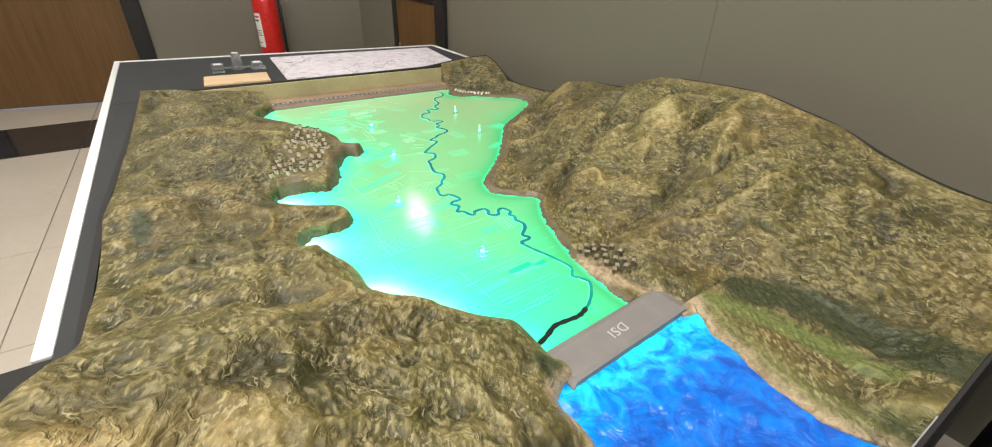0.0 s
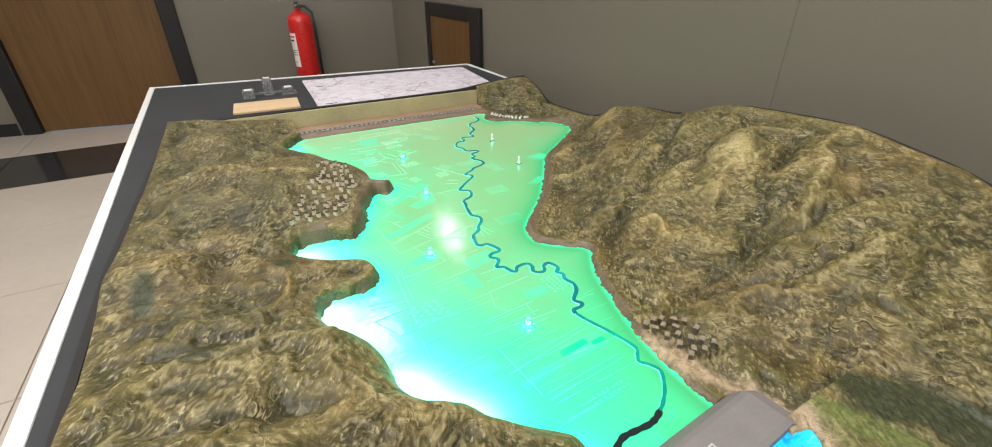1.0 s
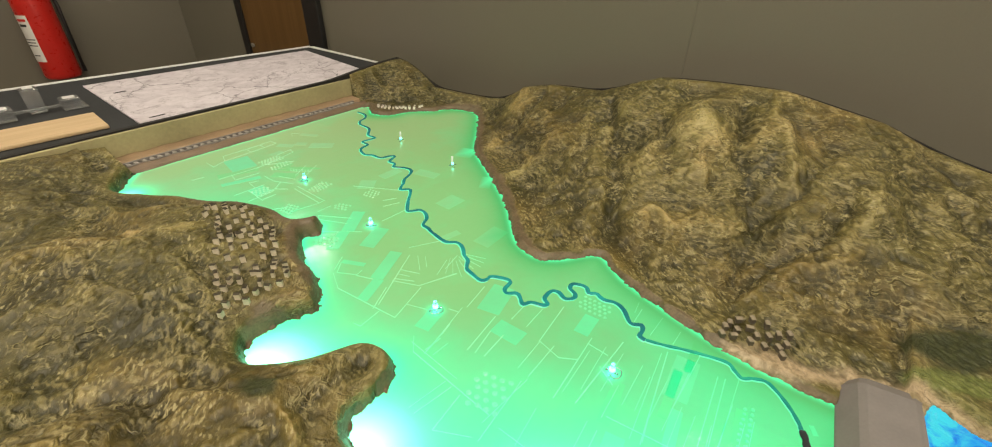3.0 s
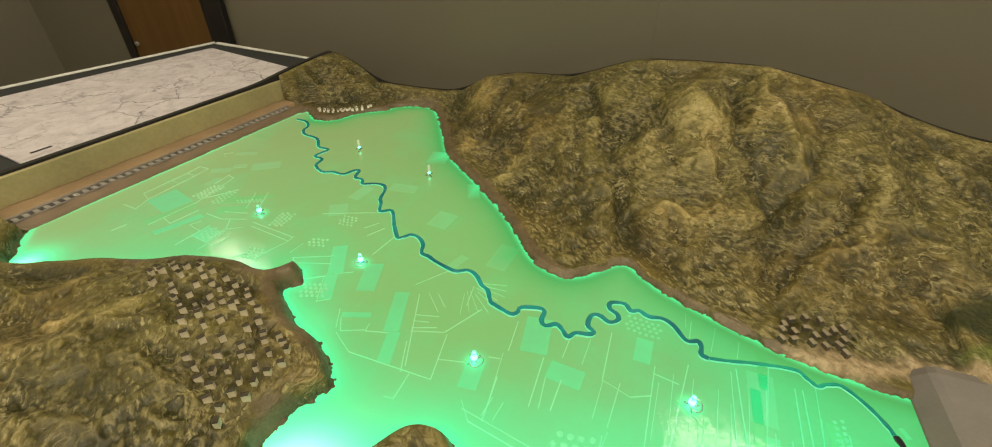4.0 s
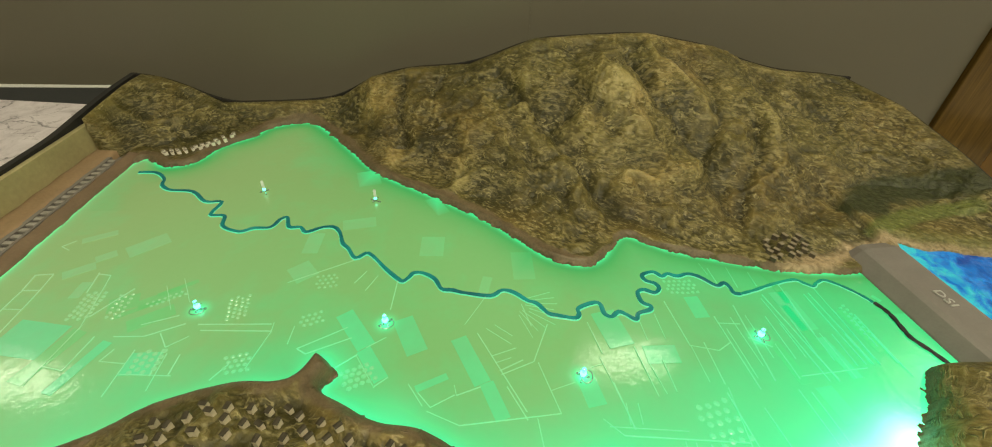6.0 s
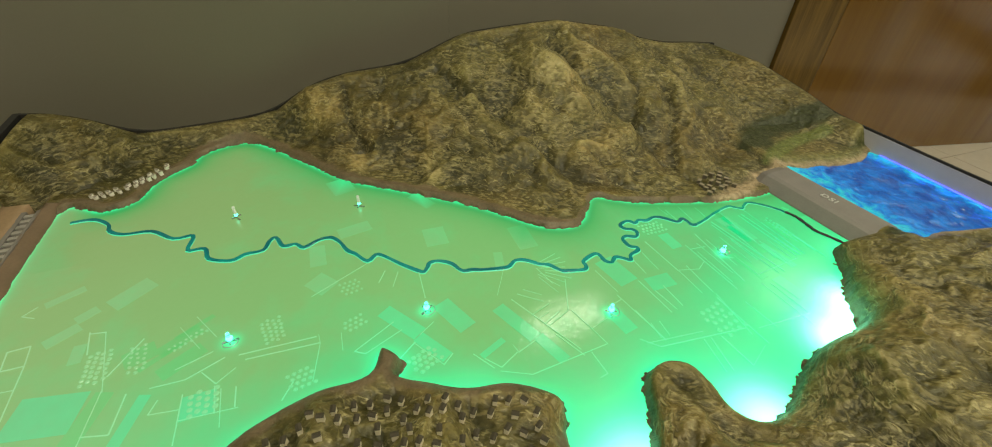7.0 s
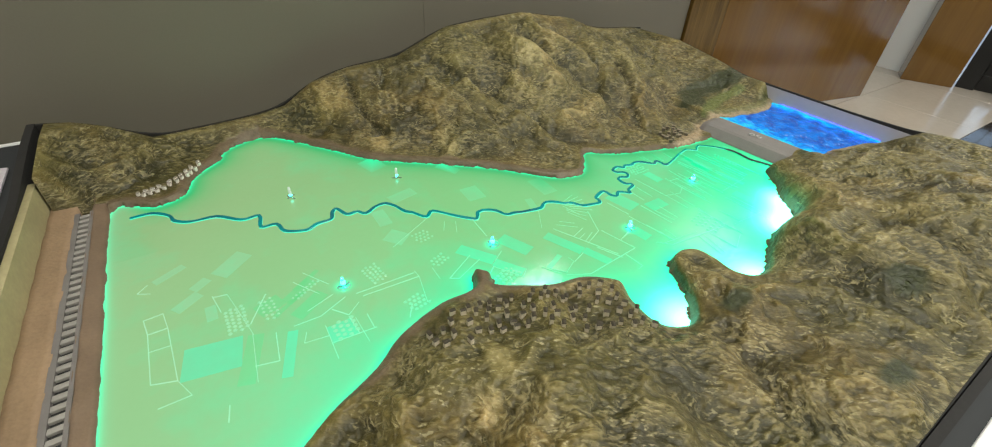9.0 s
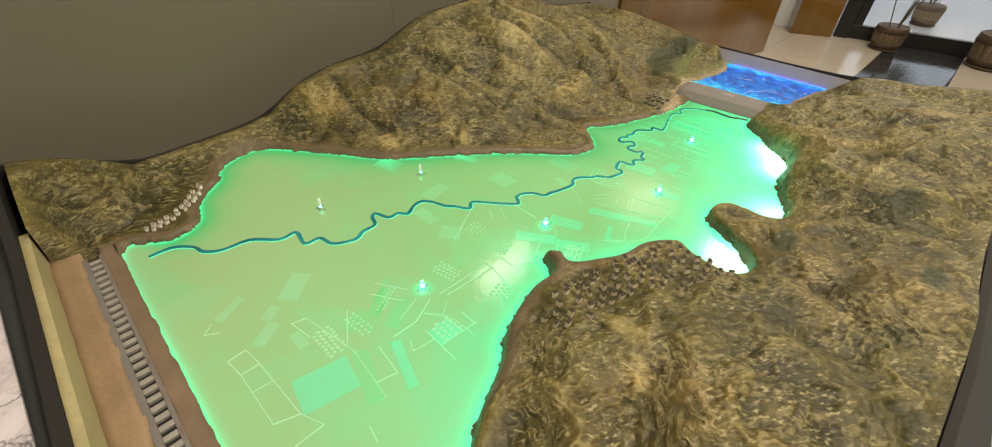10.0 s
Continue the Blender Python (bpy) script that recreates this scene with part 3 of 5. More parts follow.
def line_distance(px, py, line):
    near = np.full(px.shape, 9.0)
    for (ax, ay), (bx, by) in zip(line, line[1:]):
        dx, dy = bx - ax, by - ay
        t = np.clip(((px - ax) * dx + (py - ay) * dy) / (dx * dx + dy * dy), 0, 1)
        near = np.minimum(near, np.hypot(px - ax - t * dx, py - ay - t * dy))
    return near


def step(a, b, v):
    t = np.clip((np.asarray(v) - a) / (b - a), 0, 1)
    return t * t * (3 - 2 * t)


# heights of the cut boards along the back, the near end and the far end
BACK_Y = [0.09, 0.18, 0.28, 0.33, 0.42, 0.50, 0.585, 0.69, 0.83, 0.97, 1.06, 1.13, 1.28, 1.38, 1.46, 1.53, 1.66, 1.77, 1.845, 1.91, 1.96]
BACK_Z = [0.586, 0.598, 0.604, 0.612, 0.634, 0.666, 0.679, 0.698, 0.692, 0.681, 0.645, 0.617, 0.607, 0.583, 0.532, 0.520, 0.514, 0.512, 0.555, 0.580, 0.586]
NEAR_X = [-0.05, 0.03, 0.10, 0.16, 0.23, 0.32, 0.48, 0.67, 0.80, 0.90, 1.08, 1.30]
NEAR_Z = [0.615, 0.603, 0.590, 0.576, 0.572, 0.556, 0.551, 0.551, 0.551, 0.570, 0.594, 0.588]
FAR_X = [-0.05, 0.05, 0.14, 0.27, 0.45, 0.75, 1.00, 1.10, 1.20, 1.30]
FAR_Z = [0.572, 0.566, 0.552, 0.540, 0.560, 0.560, 0.562, 0.574, 0.584, 0.588]
LEFT_Y = [0.09, 0.30, 0.45, 0.58, 0.70, 0.85, 1.10, 1.45, 1.96]
LEFT_Z = [0.615, 0.640, 0.640, 0.600, 0.560, 0.545, 0.545, 0.543, 0.570]
# summits and hollows: place, reach, height
BUMPS = [(1.075, 0.80, 0.105, 0.029), (1.00, 0.47, 0.10, 0.018), (0.93, 0.56, 0.07, 0.012), (1.06, 0.93, 0.05, -0.022), (1.02, 1.12, 0.07, 0.020), (1.13, 1.05, 0.04, -0.022),
         (1.17, 1.33, 0.06, 0.014), (0.98, 0.66, 0.05, -0.022), (1.16, 0.62, 0.06, -0.018), (0.90, 0.40, 0.05, 0.018),
         (0.05, 0.50, 0.13, 0.075), (0.15, 0.34, 0.12, 0.03), (0.10, 1.40, 0.11, 0.026), (0.24, 1.62, 0.10, -0.010), (-0.01, 1.06, 0.07, 0.02), (0.22, 1.37, 0.06, 0.008), (0.06, 1.75, 0.08, 0.012),
         (0.13, 0.97, 0.05, -0.012), (0.21, 1.55, 0.05, -0.010), (0.05, 1.22, 0.05, -0.014), (1.16, 1.87, 0.06, 0.012),
         (0.862, 0.815, 0.042, 0.016), (1.22, 1.37, 0.045, 0.014), (0.315, 0.982, 0.045, -0.026), (0.73, 0.20, 0.04, 0.006)]


# spurs and gullies: line in plan, half width, height
MEADOW_SPINE = [(0.722, 0.392), (0.738, 0.360), (0.757, 0.300), (0.772, 0.245), (0.770, 0.170)]
DARK_HOLLOW = [(0.795, 0.372), (0.825, 0.340), (0.842, 0.285), (0.840, 0.230), (0.835, 0.170), (0.825, 0.115)]
CREASES = [(MEADOW_SPINE, 0.022, 0.012), (DARK_HOLLOW, 0.026, -0.012),
           ([(1.21, 0.755), (1.06, 0.71), (1.0, 0.66), (0.93, 0.645), (0.85, 0.635), (0.75, 0.63)], 0.024, -0.024),
           ([(1.11, 0.815), (1.04, 0.78), (0.98, 0.755), (0.90, 0.72)], 0.026, 0.014),
           ([(1.16, 0.56), (1.07, 0.58), (1.0, 0.595), (0.94, 0.64)], 0.018, -0.016),
           ([(0.99, 0.52), (0.90, 0.54), (0.85, 0.59), (0.79, 0.60)], 0.015, -0.012),
           ([(1.16, 0.67), (1.10, 0.64), (1.03, 0.625)], 0.020, 0.013), ([(1.12, 0.47), (1.02, 0.49), (0.92, 0.50)], 0.018, 0.010),
           ([(1.14, 0.90), (1.05, 0.87), (0.97, 0.83)], 0.016, -0.013), ([(1.16, 1.00), (1.06, 1.02), (0.96, 1.00)], 0.022, 0.012),
           ([(1.18, 0.42), (1.08, 0.43), (0.98, 0.42)], 0.016, -0.010),
           ([(1.25, 1.29), (1.18, 1.30), (1.12, 1.285), (1.06, 1.27)], 0.017, -0.019),
           ([(1.20, 1.06), (1.05, 0.97), (0.90, 0.895), (0.80, 0.85)], 0.020, -0.018),
           ([(1.10, 1.20), (1.02, 1.17), (0.95, 1.15)], 0.022, -0.009),
           ([(-0.04, 0.965), (0.03, 0.975), (0.09, 1.0), (0.16, 0.99)], 0.012, 0.007),
           ([(-0.04, 0.76), (0.03, 0.765), (0.10, 0.79), (0.18, 0.785), (0.23, 0.76)], 0.016, 0.013),
           ([(-0.03, 0.84), (0.06, 0.855), (0.14, 0.86)], 0.018, -0.010),
           ([(0.02, 0.67), (0.10, 0.66), (0.20, 0.655)], 0.018, -0.012),
           ([(0.0, 1.17), (0.09, 1.14), (0.18, 1.10)], 0.020, -0.009)]
# paler and darker areas of paint: place, reach in x and y, amount
TONES = [(1.068, 0.80, 0.04, 0.05, 0.9), (1.144, 0.642, 0.04, 0.05, 0.4), (0.885, 0.82, 0.03, 0.035, 0.5), (1.20, 1.36, 0.05, 0.045, 0.8), (1.02, 1.30, 0.035, 0.02, 0.8), (0.93, 1.155, 0.06, 0.018, 0.8),
         (0.87, 0.765, 0.05, 0.035, 0.5), (0.288, 1.424, 0.035, 0.022, 0.9), (0.245, 1.473, 0.03, 0.018, 0.7), (0.04, 0.42, 0.10, 0.05, 0.6), (0.18, 0.62, 0.06, 0.03, 0.5),
         (1.27, 0.60, 0.02, 0.35, 0.4), (1.045, 0.675, 0.035, 0.04, -0.7), (1.05, 1.21, 0.05, 0.05, -0.7), (1.057, 0.945, 0.06, 0.04, -0.5)]
# the broad first entry paints the brighter light on the mountain face
TONES += [(1.06, 0.74, 0.17, 0.26, 0.28), (0.92, 0.61, 0.04, 0.03, -0.5), (0.10, 0.82, 0.04, 0.03, -0.7), (0.147, 0.49, 0.06, 0.03, -0.7), (0.22, 0.59, 0.03, 0.03, -0.7), (0.15, 1.235, 0.03, 0.04, -0.6),
          (0.10, 1.10, 0.05, 0.03, -0.4), (0.81, 0.60, 0.03, 0.02, -0.5), (0.098, 1.37, 0.05, 0.05, -0.4), (0.008, 0.918, 0.03, 0.02, -0.7), (1.15, 1.80, 0.05, 0.05, -0.5)]


def fractal(px, py, scale, seed, octaves=4):
    """Smooth value noise with ridges, on arrays."""
    rng = np.random.RandomState(seed)
    total, size = np.zeros(px.shape), 1.0
    for _ in range(octaves):
        grid = rng.rand(96, 96)
        grid[-1], grid[:, -1] = grid[0], grid[:, 0]
        u, v = (px * scale + 7.3) % 95, (py * scale + 3.1) % 95
        i, j = u.astype(int), v.astype(int)
        f, g = u - i, v - j
        f, g = f * f * (3 - 2 * f), g * g * (3 - 2 * g)
        value = (grid[i, j] * (1 - f) + grid[i + 1, j] * f) * (1 - g) + (grid[i, j + 1] * (1 - f) + grid[i + 1, j + 1] * f) * g
        total += (value - 0.5) * size
        scale, size = scale * 2.03, size * 0.52
    return total


def relief_height(px, py):
    """Height of the model ground over the plan, with the distance to the shore."""
    d = signed_distance(px, py, PLAIN_LINE)
    lake = signed_distance(px, py, LAKE_LINE)
    shore = np.minimum(np.maximum(d, 0), np.maximum(lake, 0) + 0.015)
    east = px > 0.55
    back = np.interp(py, BACK_Y, BACK_Z)
    u = shore / (shore + np.maximum(X1 - px, 0) + 1e-6)
    g = 0.25 * u + 0.75 * u * u * (3 - 2 * u)
    right = ZP + (back - ZP) * g
    left_rim = np.interp(py, LEFT_Y, LEFT_Z)
    hill = ZP + (0.014 + 0.026 * step(0.86, 0.74, py) * step(0.50, 0.62, py) + 0.005 * step(1.12, 1.2, py)) * (1 - np.exp(-shore * (1 + 0.5 * fractal(px, py, 24, 61, 3)) / (0.006 + 0.005 * step(0.95, 0.75, py)))) + 0.050 * (1 - np.exp(-shore / (0.050 + 0.045 * step(0.72, 0.86, py))))
    near_left = np.exp(-((px - X0) / 0.07) ** 2)
    left = hill * (1 - near_left) + left_rim * near_left
    far = np.interp(px, FAR_X, FAR_Z)
    z = np.where(east, right, left)
    for bx, by, reach, height in BUMPS:
        z = z + height * np.exp(-((px - bx) ** 2 + (py - by) ** 2) / reach ** 2) * step(0.0, 0.06, shore)
    bent_x, bent_y = px + 0.020 * fractal(px, py, 18, 62, 3), py + 0.020 * fractal(px, py, 18, 63, 3)
    for line, width, height in CREASES:
        near = line_distance(bent_x, bent_y, line)
        z = z + height * np.exp(-(near / width) ** 1.5) * step(0.0, 0.05, shore)
    # the ends follow their boards
    near = np.interp(px, NEAR_X, NEAR_Z)
    k = np.exp(-((py - Y0) / 0.07) ** 2) * step(0.0, 0.05, np.maximum(lake, 0))
    z = z * (1 - k) + near * k
    k = np.exp(-((py - Y1) / 0.035) ** 2) * np.where((px < 0.30) | (px > 1.03), 1.0, 0.0)
    z = z * (1 - k) + far * k
    k = np.exp(-((px - X1) / 0.03) ** 2)
    z = z * (1 - k) + back * k
    # modelled crests and brush marks
    inland = step(0.008, 0.05, shore)
    edge = step(0.0, 0.03, np.minimum(np.minimum(px - X0, X1 - px), np.minimum(py - Y0, Y1 - py)))
    warp_x, warp_y = px + 0.035 * fractal(px, py, 9, 41, 3), py + 0.035 * fractal(px, py, 9, 42, 3)
    ridged = 0.5 - np.abs(fractal(warp_x, warp_y, 8, 5, 3))
    z = z + inland * edge * (0.040 * (ridged - 0.37) + 0.007 * (0.35 - np.abs(fractal(warp_x, warp_y, 30, 6, 4))))
    # terraces and brush marks that follow the slope
    marks = np.sin(z * 2 * math.pi / 0.0075 + 5 * fractal(px, py, 26, 44, 3)) * step(-0.12, 0.22, fractal(px, py, 16, 45, 3))
    z = z + inland * edge * (0.0006 * marks + 0.0030 * fractal(warp_x, warp_y, 75, 8, 3))
    # shore lip, then down under the sheets
    lip = 0.008 * step(-0.002, 0.010, np.minimum(d, lake + 0.004))
    z = np.maximum(z, ZP + 0.002) + lip * (1 - 0.5 * inland)
    ragged = d + 0.007 * fractal(px, py, 60, 9, 4) + 0.005 * fractal(px, py, 170, 10, 2)
    z = np.where(ragged < 0, ZP - 0.004 - 0.03 * np.minimum(-ragged / 0.01, 1), z)
    z = np.where((py < 0.405) & (lake >= 0), np.maximum(z, 0.5092 + 0.30 * np.minimum(lake, 0.03)), z)
    z = np.where((lake + 0.003 * fractal(px, py, 70, 14, 3) < 0) & (py < 0.46), ZP - 0.02, z)
    return z, shore, d, lake


def build_relief(parent):
    pitch = 0.0017
    nx, ny = int(round((X1 - X0) / pitch)) + 1, int(round((Y1 - Y0) / pitch)) + 1
    gx, gy = np.meshgrid(np.linspace(X0, X1, nx), np.linspace(Y0, Y1, ny))
    z, shore, d, lake = relief_height(gx, gy)
    def blurred(v, r):
        for ax in (0, 1):
            c = np.cumsum(np.pad(v, [(r + 1, r) if k == ax else (0, 0) for k in (0, 1)], "edge"), axis=ax)
            v = (np.take(c, np.arange(2 * r + 1, c.shape[ax]), ax) - np.take(c, np.arange(0, c.shape[ax] - 2 * r - 1), ax)) / (2 * r + 1)
        return v
    # brush strokes laid along the slopes
    broad = blurred(np.maximum(z, ZP), 11)
    down_y, down_x = np.gradient(broad)
    turn = np.arctan2(down_y, down_x) + math.pi / 2 + 0.7 * fractal(gx, gy, 11, 71, 3)
    slope = np.hypot(down_y, down_x) / pitch
    steep = step(0.12, 0.42, slope)
    level = radians(52) + 1.1 * fractal(gx, gy, 9, 74, 3)
    turn = 0.5 * np.arctan2(steep * np.sin(2 * turn) + (1 - steep) * np.sin(2 * level), steep * np.cos(2 * turn) + (1 - steep) * np.cos(2 * level))
    stroke, total = np.zeros(gx.shape), np.zeros(gx.shape)
    for k in range(8):
        a = k * math.pi / 8
        weight = np.clip(np.cos(turn - a) ** 2, 0, 1) ** 6
        u, v = gx * math.cos(a) + gy * math.sin(a), gy * math.cos(a) - gx * math.sin(a)
        v = v + 0.006 * fractal(u, v, 22, 72, 2)
        stroke += weight * (0.62 * np.abs(fractal(u * 0.40, v, 140, 80 + k, 2)) + 0.38 * np.abs(fractal(u * 0.36, v, 250, 90 + k, 1)))
        total += weight
    worked = 0.10 + 0.90 * step(-0.10, 0.16, fractal(gx, gy, 13, 73, 3))
    stroke = np.clip((stroke / total - 0.15) / 0.11, -1, 1.5) * worked
    rimmed = np.minimum(np.minimum(gx - X0, X1 - gx), np.minimum(gy - Y0, Y1 - gy))
    z = z + 0.0010 * stroke * step(0.010, 0.035, shore) * step(0.0, 0.02, rimmed)
    canal = (gy > 1.868) & (gx > 0.35) & (gx < 1.062)
    dam = (gx > 0.445) & (gx < 0.665) & (gy > 0.36) & (gy < 0.47)
    z = np.where(canal | dam, ZP - 0.03, z)
    keep = (d > -0.016) & ((lake > -0.02) | (gy > 0.46)) & ~canal
    verts = np.stack([(gx + west_skew(gx, gy)).ravel(), (gy + north_skew(gx, gy)).ravel(), z.ravel()], 1)
    index = np.arange(nx * ny).reshape(ny, nx)
    quads = np.stack([index[:-1, :-1], index[:-1, 1:], index[1:, 1:], index[1:, :-1]], -1)
    use = keep[:-1, :-1] | keep[:-1, 1:] | keep[1:, 1:] | keep[1:, :-1]
    faces = quads[use]
    used = np.unique(faces)
    remap = np.full(nx * ny, -1)
    remap[used] = np.arange(len(used))
    mesh = bpy.data.meshes.new("relief_ground")
    mesh.from_pydata(verts[used].tolist(), [], remap[faces].tolist())
    px, py, sh = gx.ravel()[used], gy.ravel()[used], shore.ravel()[used]
    dd, ll = d.ravel()[used], lake.ravel()[used]

    # height over the blurred surroundings, for the painted relief shading
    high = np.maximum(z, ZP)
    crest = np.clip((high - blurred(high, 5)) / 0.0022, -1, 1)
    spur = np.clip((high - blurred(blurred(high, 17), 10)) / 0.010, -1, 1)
    wob = 0.006 * fractal(px, py, 45, 12, 3)
    wide = np.where(px > 0.6, 0.010 + 0.012 * step(0.90, 1.0, py), 0.004 + 0.024 * step(1.14, 1.20, py) * step(1.65, 1.55, py))
    band = 1 - step(0.75, 1.15, (np.maximum(dd, 0) + 1.6 * wob) / wide)
    tone = np.zeros(len(px))
    for bx, by, rx, ry, amount in TONES:
        tone += amount * (1 - step(0.45, 1.35, np.sqrt(((px - bx) / rx) ** 2 + ((py - by) / ry) ** 2) + 0.55 * fractal(px, py, 40, 13, 4)))
    wood_ = np.zeros(len(px))
    for bx, by, rx, ry in ((0.00, 1.00, 0.018, 0.05), (0.42, 0.40, 0.02, 0.04), (0.07, 0.80, 0.03, 0.025), (0.20, 1.03, 0.02, 0.03)):
        wood_ = np.maximum(wood_, 1 - step(0.6, 1.25, np.sqrt(((px - bx) / rx) ** 2 + ((py - by) / ry) ** 2) + 25 * wob))
    wood_ = np.maximum(wood_, 1 - step(0.026, 0.050, line_distance(px, py, DARK_HOLLOW) + 2.2 * wob))
    meadow = 1 - step(0.012, 0.026, line_distance(px, py, MEADOW_SPINE) + 1.6 * wob)
    meadow = np.maximum(meadow, 0.45 * (1 - step(0.02, 0.06, np.maximum(ll, 0))) * (px > 0.6) * (py < 0.40))
    sandy = np.maximum(1 - step(0.006, 0.030, line_distance(px, py, [(0.645, 0.59), (0.660, 0.53), (0.680, 0.475), (0.695, 0.425), (0.690, 0.39)]) + 2.5 * wob), 0.8 * (1 - step(0.004, 0.02, np.maximum(ll, 0) + wob)) * (py < 0.40))
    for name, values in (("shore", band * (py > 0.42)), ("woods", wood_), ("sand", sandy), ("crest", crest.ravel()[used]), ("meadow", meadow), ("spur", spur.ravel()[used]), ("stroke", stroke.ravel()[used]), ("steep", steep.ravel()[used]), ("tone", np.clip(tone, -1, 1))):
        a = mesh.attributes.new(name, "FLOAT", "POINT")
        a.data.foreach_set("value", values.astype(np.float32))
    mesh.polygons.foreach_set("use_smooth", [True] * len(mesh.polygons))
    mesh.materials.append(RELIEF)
    ob = new("relief_ground", mesh)
    ob.parent = parent
    return tagged(ob, "olive and ochre painted plaster hills with brushed ridges")


def ground_at(x, y):
    return float(relief_height(np.array([x]), np.array([y]))[0][0])


# ---- room ----
WX = 1.44                                  # the wall behind the table
FAR = pose(WX, 4.10, 0, 0, 0, 170)         # far wall's own axes: x along the wall away from the corner, y out of the room behind it is minus


def build_room():
    floor = finish("floor", box(-4.2, -9.0, -0.12, 3.2, 5.6, -0.008), GROUT)
    tagged(floor, "polished cream floor tiles with a black tile border", "floor", kind="structure")
    ceiling = finish("ceiling", box(-4.2, -3.2, CEIL, 3.2, 5.6, CEIL + 0.12), CEILING)
    tagged(ceiling, "white painted ceiling", "ceiling", kind="structure")
    east = finish("wall_east", box(WX + 0.0012, 0.9621, 0, WX + 0.13, 0.9659, CEIL, 0, box(WX, -0.40, 0, WX + 0.14, 0.962, CEIL)), WALL)
    tagged(east, "warm grey painted wall panel", "wall", kind="structure")
    east2 = finish("wall_east_far", box(WX, 0.966, 0, WX + 0.14, 4.12, CEIL), WALL)
    tagged(east2, "warm grey painted wall panel beside the joint", "wall", kind="structure")
    back = finish("wall_east_backing", box(WX + 0.141, -0.40, 0, WX + 0.2, 4.3, CEIL), WALL)
    tagged(back, "plain grey wall backing", "wall", kind="structure")
    # far wall with the doorway cut through
    bm = box(-0.1, -0.16, 0, 1.47, 0.0, CEIL)
    box(2.60, -0.16, 0, 5.8, 0.0, CEIL, 0, bm)
    box(1.47, -0.16, 2.16, 2.60, 0.0, CEIL, 0, bm)
    north = finish("wall_north", bm, WALL)
    north.matrix_world = FAR
    tagged(north, "warm grey painted wall around a door", "wall", kind="structure")
    base = finish("baseboard", box(2.62, 0.001, 0, 5.8, 0.014, 0.085, 0.003), BLACK)
    base.matrix_world = FAR
    tagged(base, "low dark skirting board", "baseboard", kind="structure")
    west = finish("wall_west", box(-4.2, -3.2, 0, -4.05, 5.6, CEIL), WALL)
    tagged(west, "warm grey painted wall", "wall", kind="structure")
    # behind the entrance
    bm = box(1.10, -3.05, 0, 3.2, -2.78, CEIL)
    south_e = finish("wall_south", bm, WHITE_WALL)
    tagged(south_e, "white wall beside the glass entrance", "wall", kind="structure")
    south_w = finish("wall_south_west", box(-4.2, -3.2, 0, -1.95, -3.0, CEIL), WALL)
    tagged(south_w, "warm grey wall beside the glass entrance", "wall", kind="structure")
    over = finish("wall_south_header", box(-1.95, -3.2, 2.25, 1.10, -3.02, CEIL), WALL)
    tagged(over, "wall above the glass entrance", "wall", kind="structure")
    side = finish("wall_side", box(3.06, -3.05, 0, 3.2, -0.4, CEIL), WHITE_WALL)
    tagged(side, "white side wall of the passage", "wall", kind="structure")
    return floor


FLOOR = build_room()


def framed_door():
    d = thing("door_1", FAR, "closed brown wood veneer door in a black frame", "door", kind="structure")
    part("door_frame", box(1.47, -0.10, 0, 1.575, 0.022, 2.16, 0.004), BLACK, d)
    part("door_frame", box(2.495, -0.10, 0, 2.60, 0.022, 2.16, 0.004), BLACK, d)
    part("door_frame", box(1.575, -0.10, 2.06, 2.495, 0.022, 2.16, 0.004), BLACK, d)
    leaf = part("door_leaf", box(1.578, -0.06, 0.008, 2.492, -0.012, 2.058, 0.003), DOOR_WOOD, d, "brown veneer door leaf with vertical grain")
    plate = part("handle_plate", box(1.63, -0.012, 0.94, 1.67, -0.006, 1.14, 0.002), METAL, leaf)
    part("handle_lever", tube([(1.65, -0.006, 1.06), (1.65, 0.04, 1.06), (1.66, 0.048, 1.06), (1.77, 0.048, 1.058)], 0.008), METAL, leaf, smooth=True)
    return d


framed_door()


def wall_cabinet():
    y0, y1, z0, z1 = 2.60, 3.35, 0.10, 0.812
    c = thing("fire_hose_cabinet", pose(WX, 0, 0), "low wall cabinet with brown wood door and black frame", "cabinet")
    part("cabinet_frame", box(-0.028, y0, z0, -0.002, y0 + 0.115, z1, 0.004), BLACK, c)
    part("cabinet_frame", box(-0.028, y1 - 0.06, z0, -0.002, y1, z1, 0.004), BLACK, c)
    part("cabinet_frame", box(-0.028, y0 + 0.115, z1 - 0.075, -0.002, y1 - 0.06, z1, 0.004), BLACK, c)
    part("cabinet_frame", box(-0.028, y0 + 0.115, z0, -0.002, y1 - 0.06, z0 + 0.07, 0.004), BLACK, c)
    leaf = part("cabinet_door", box(-0.02, y0 + 0.117, z0 + 0.072, -0.003, y1 - 0.062, z1 - 0.077, 0.002), DOOR_WOOD, c, "plain brown veneer cabinet door")
    part("cabinet_knob", lathe([(0.006, 0), (0.011, 0.006), (0.011, 0.014), (0.004, 0.018)], 12), METAL, leaf).matrix_local = pose(-0.02, y1 - 0.1, 0.45, 0, -90, 0)
    return c


wall_cabinet()


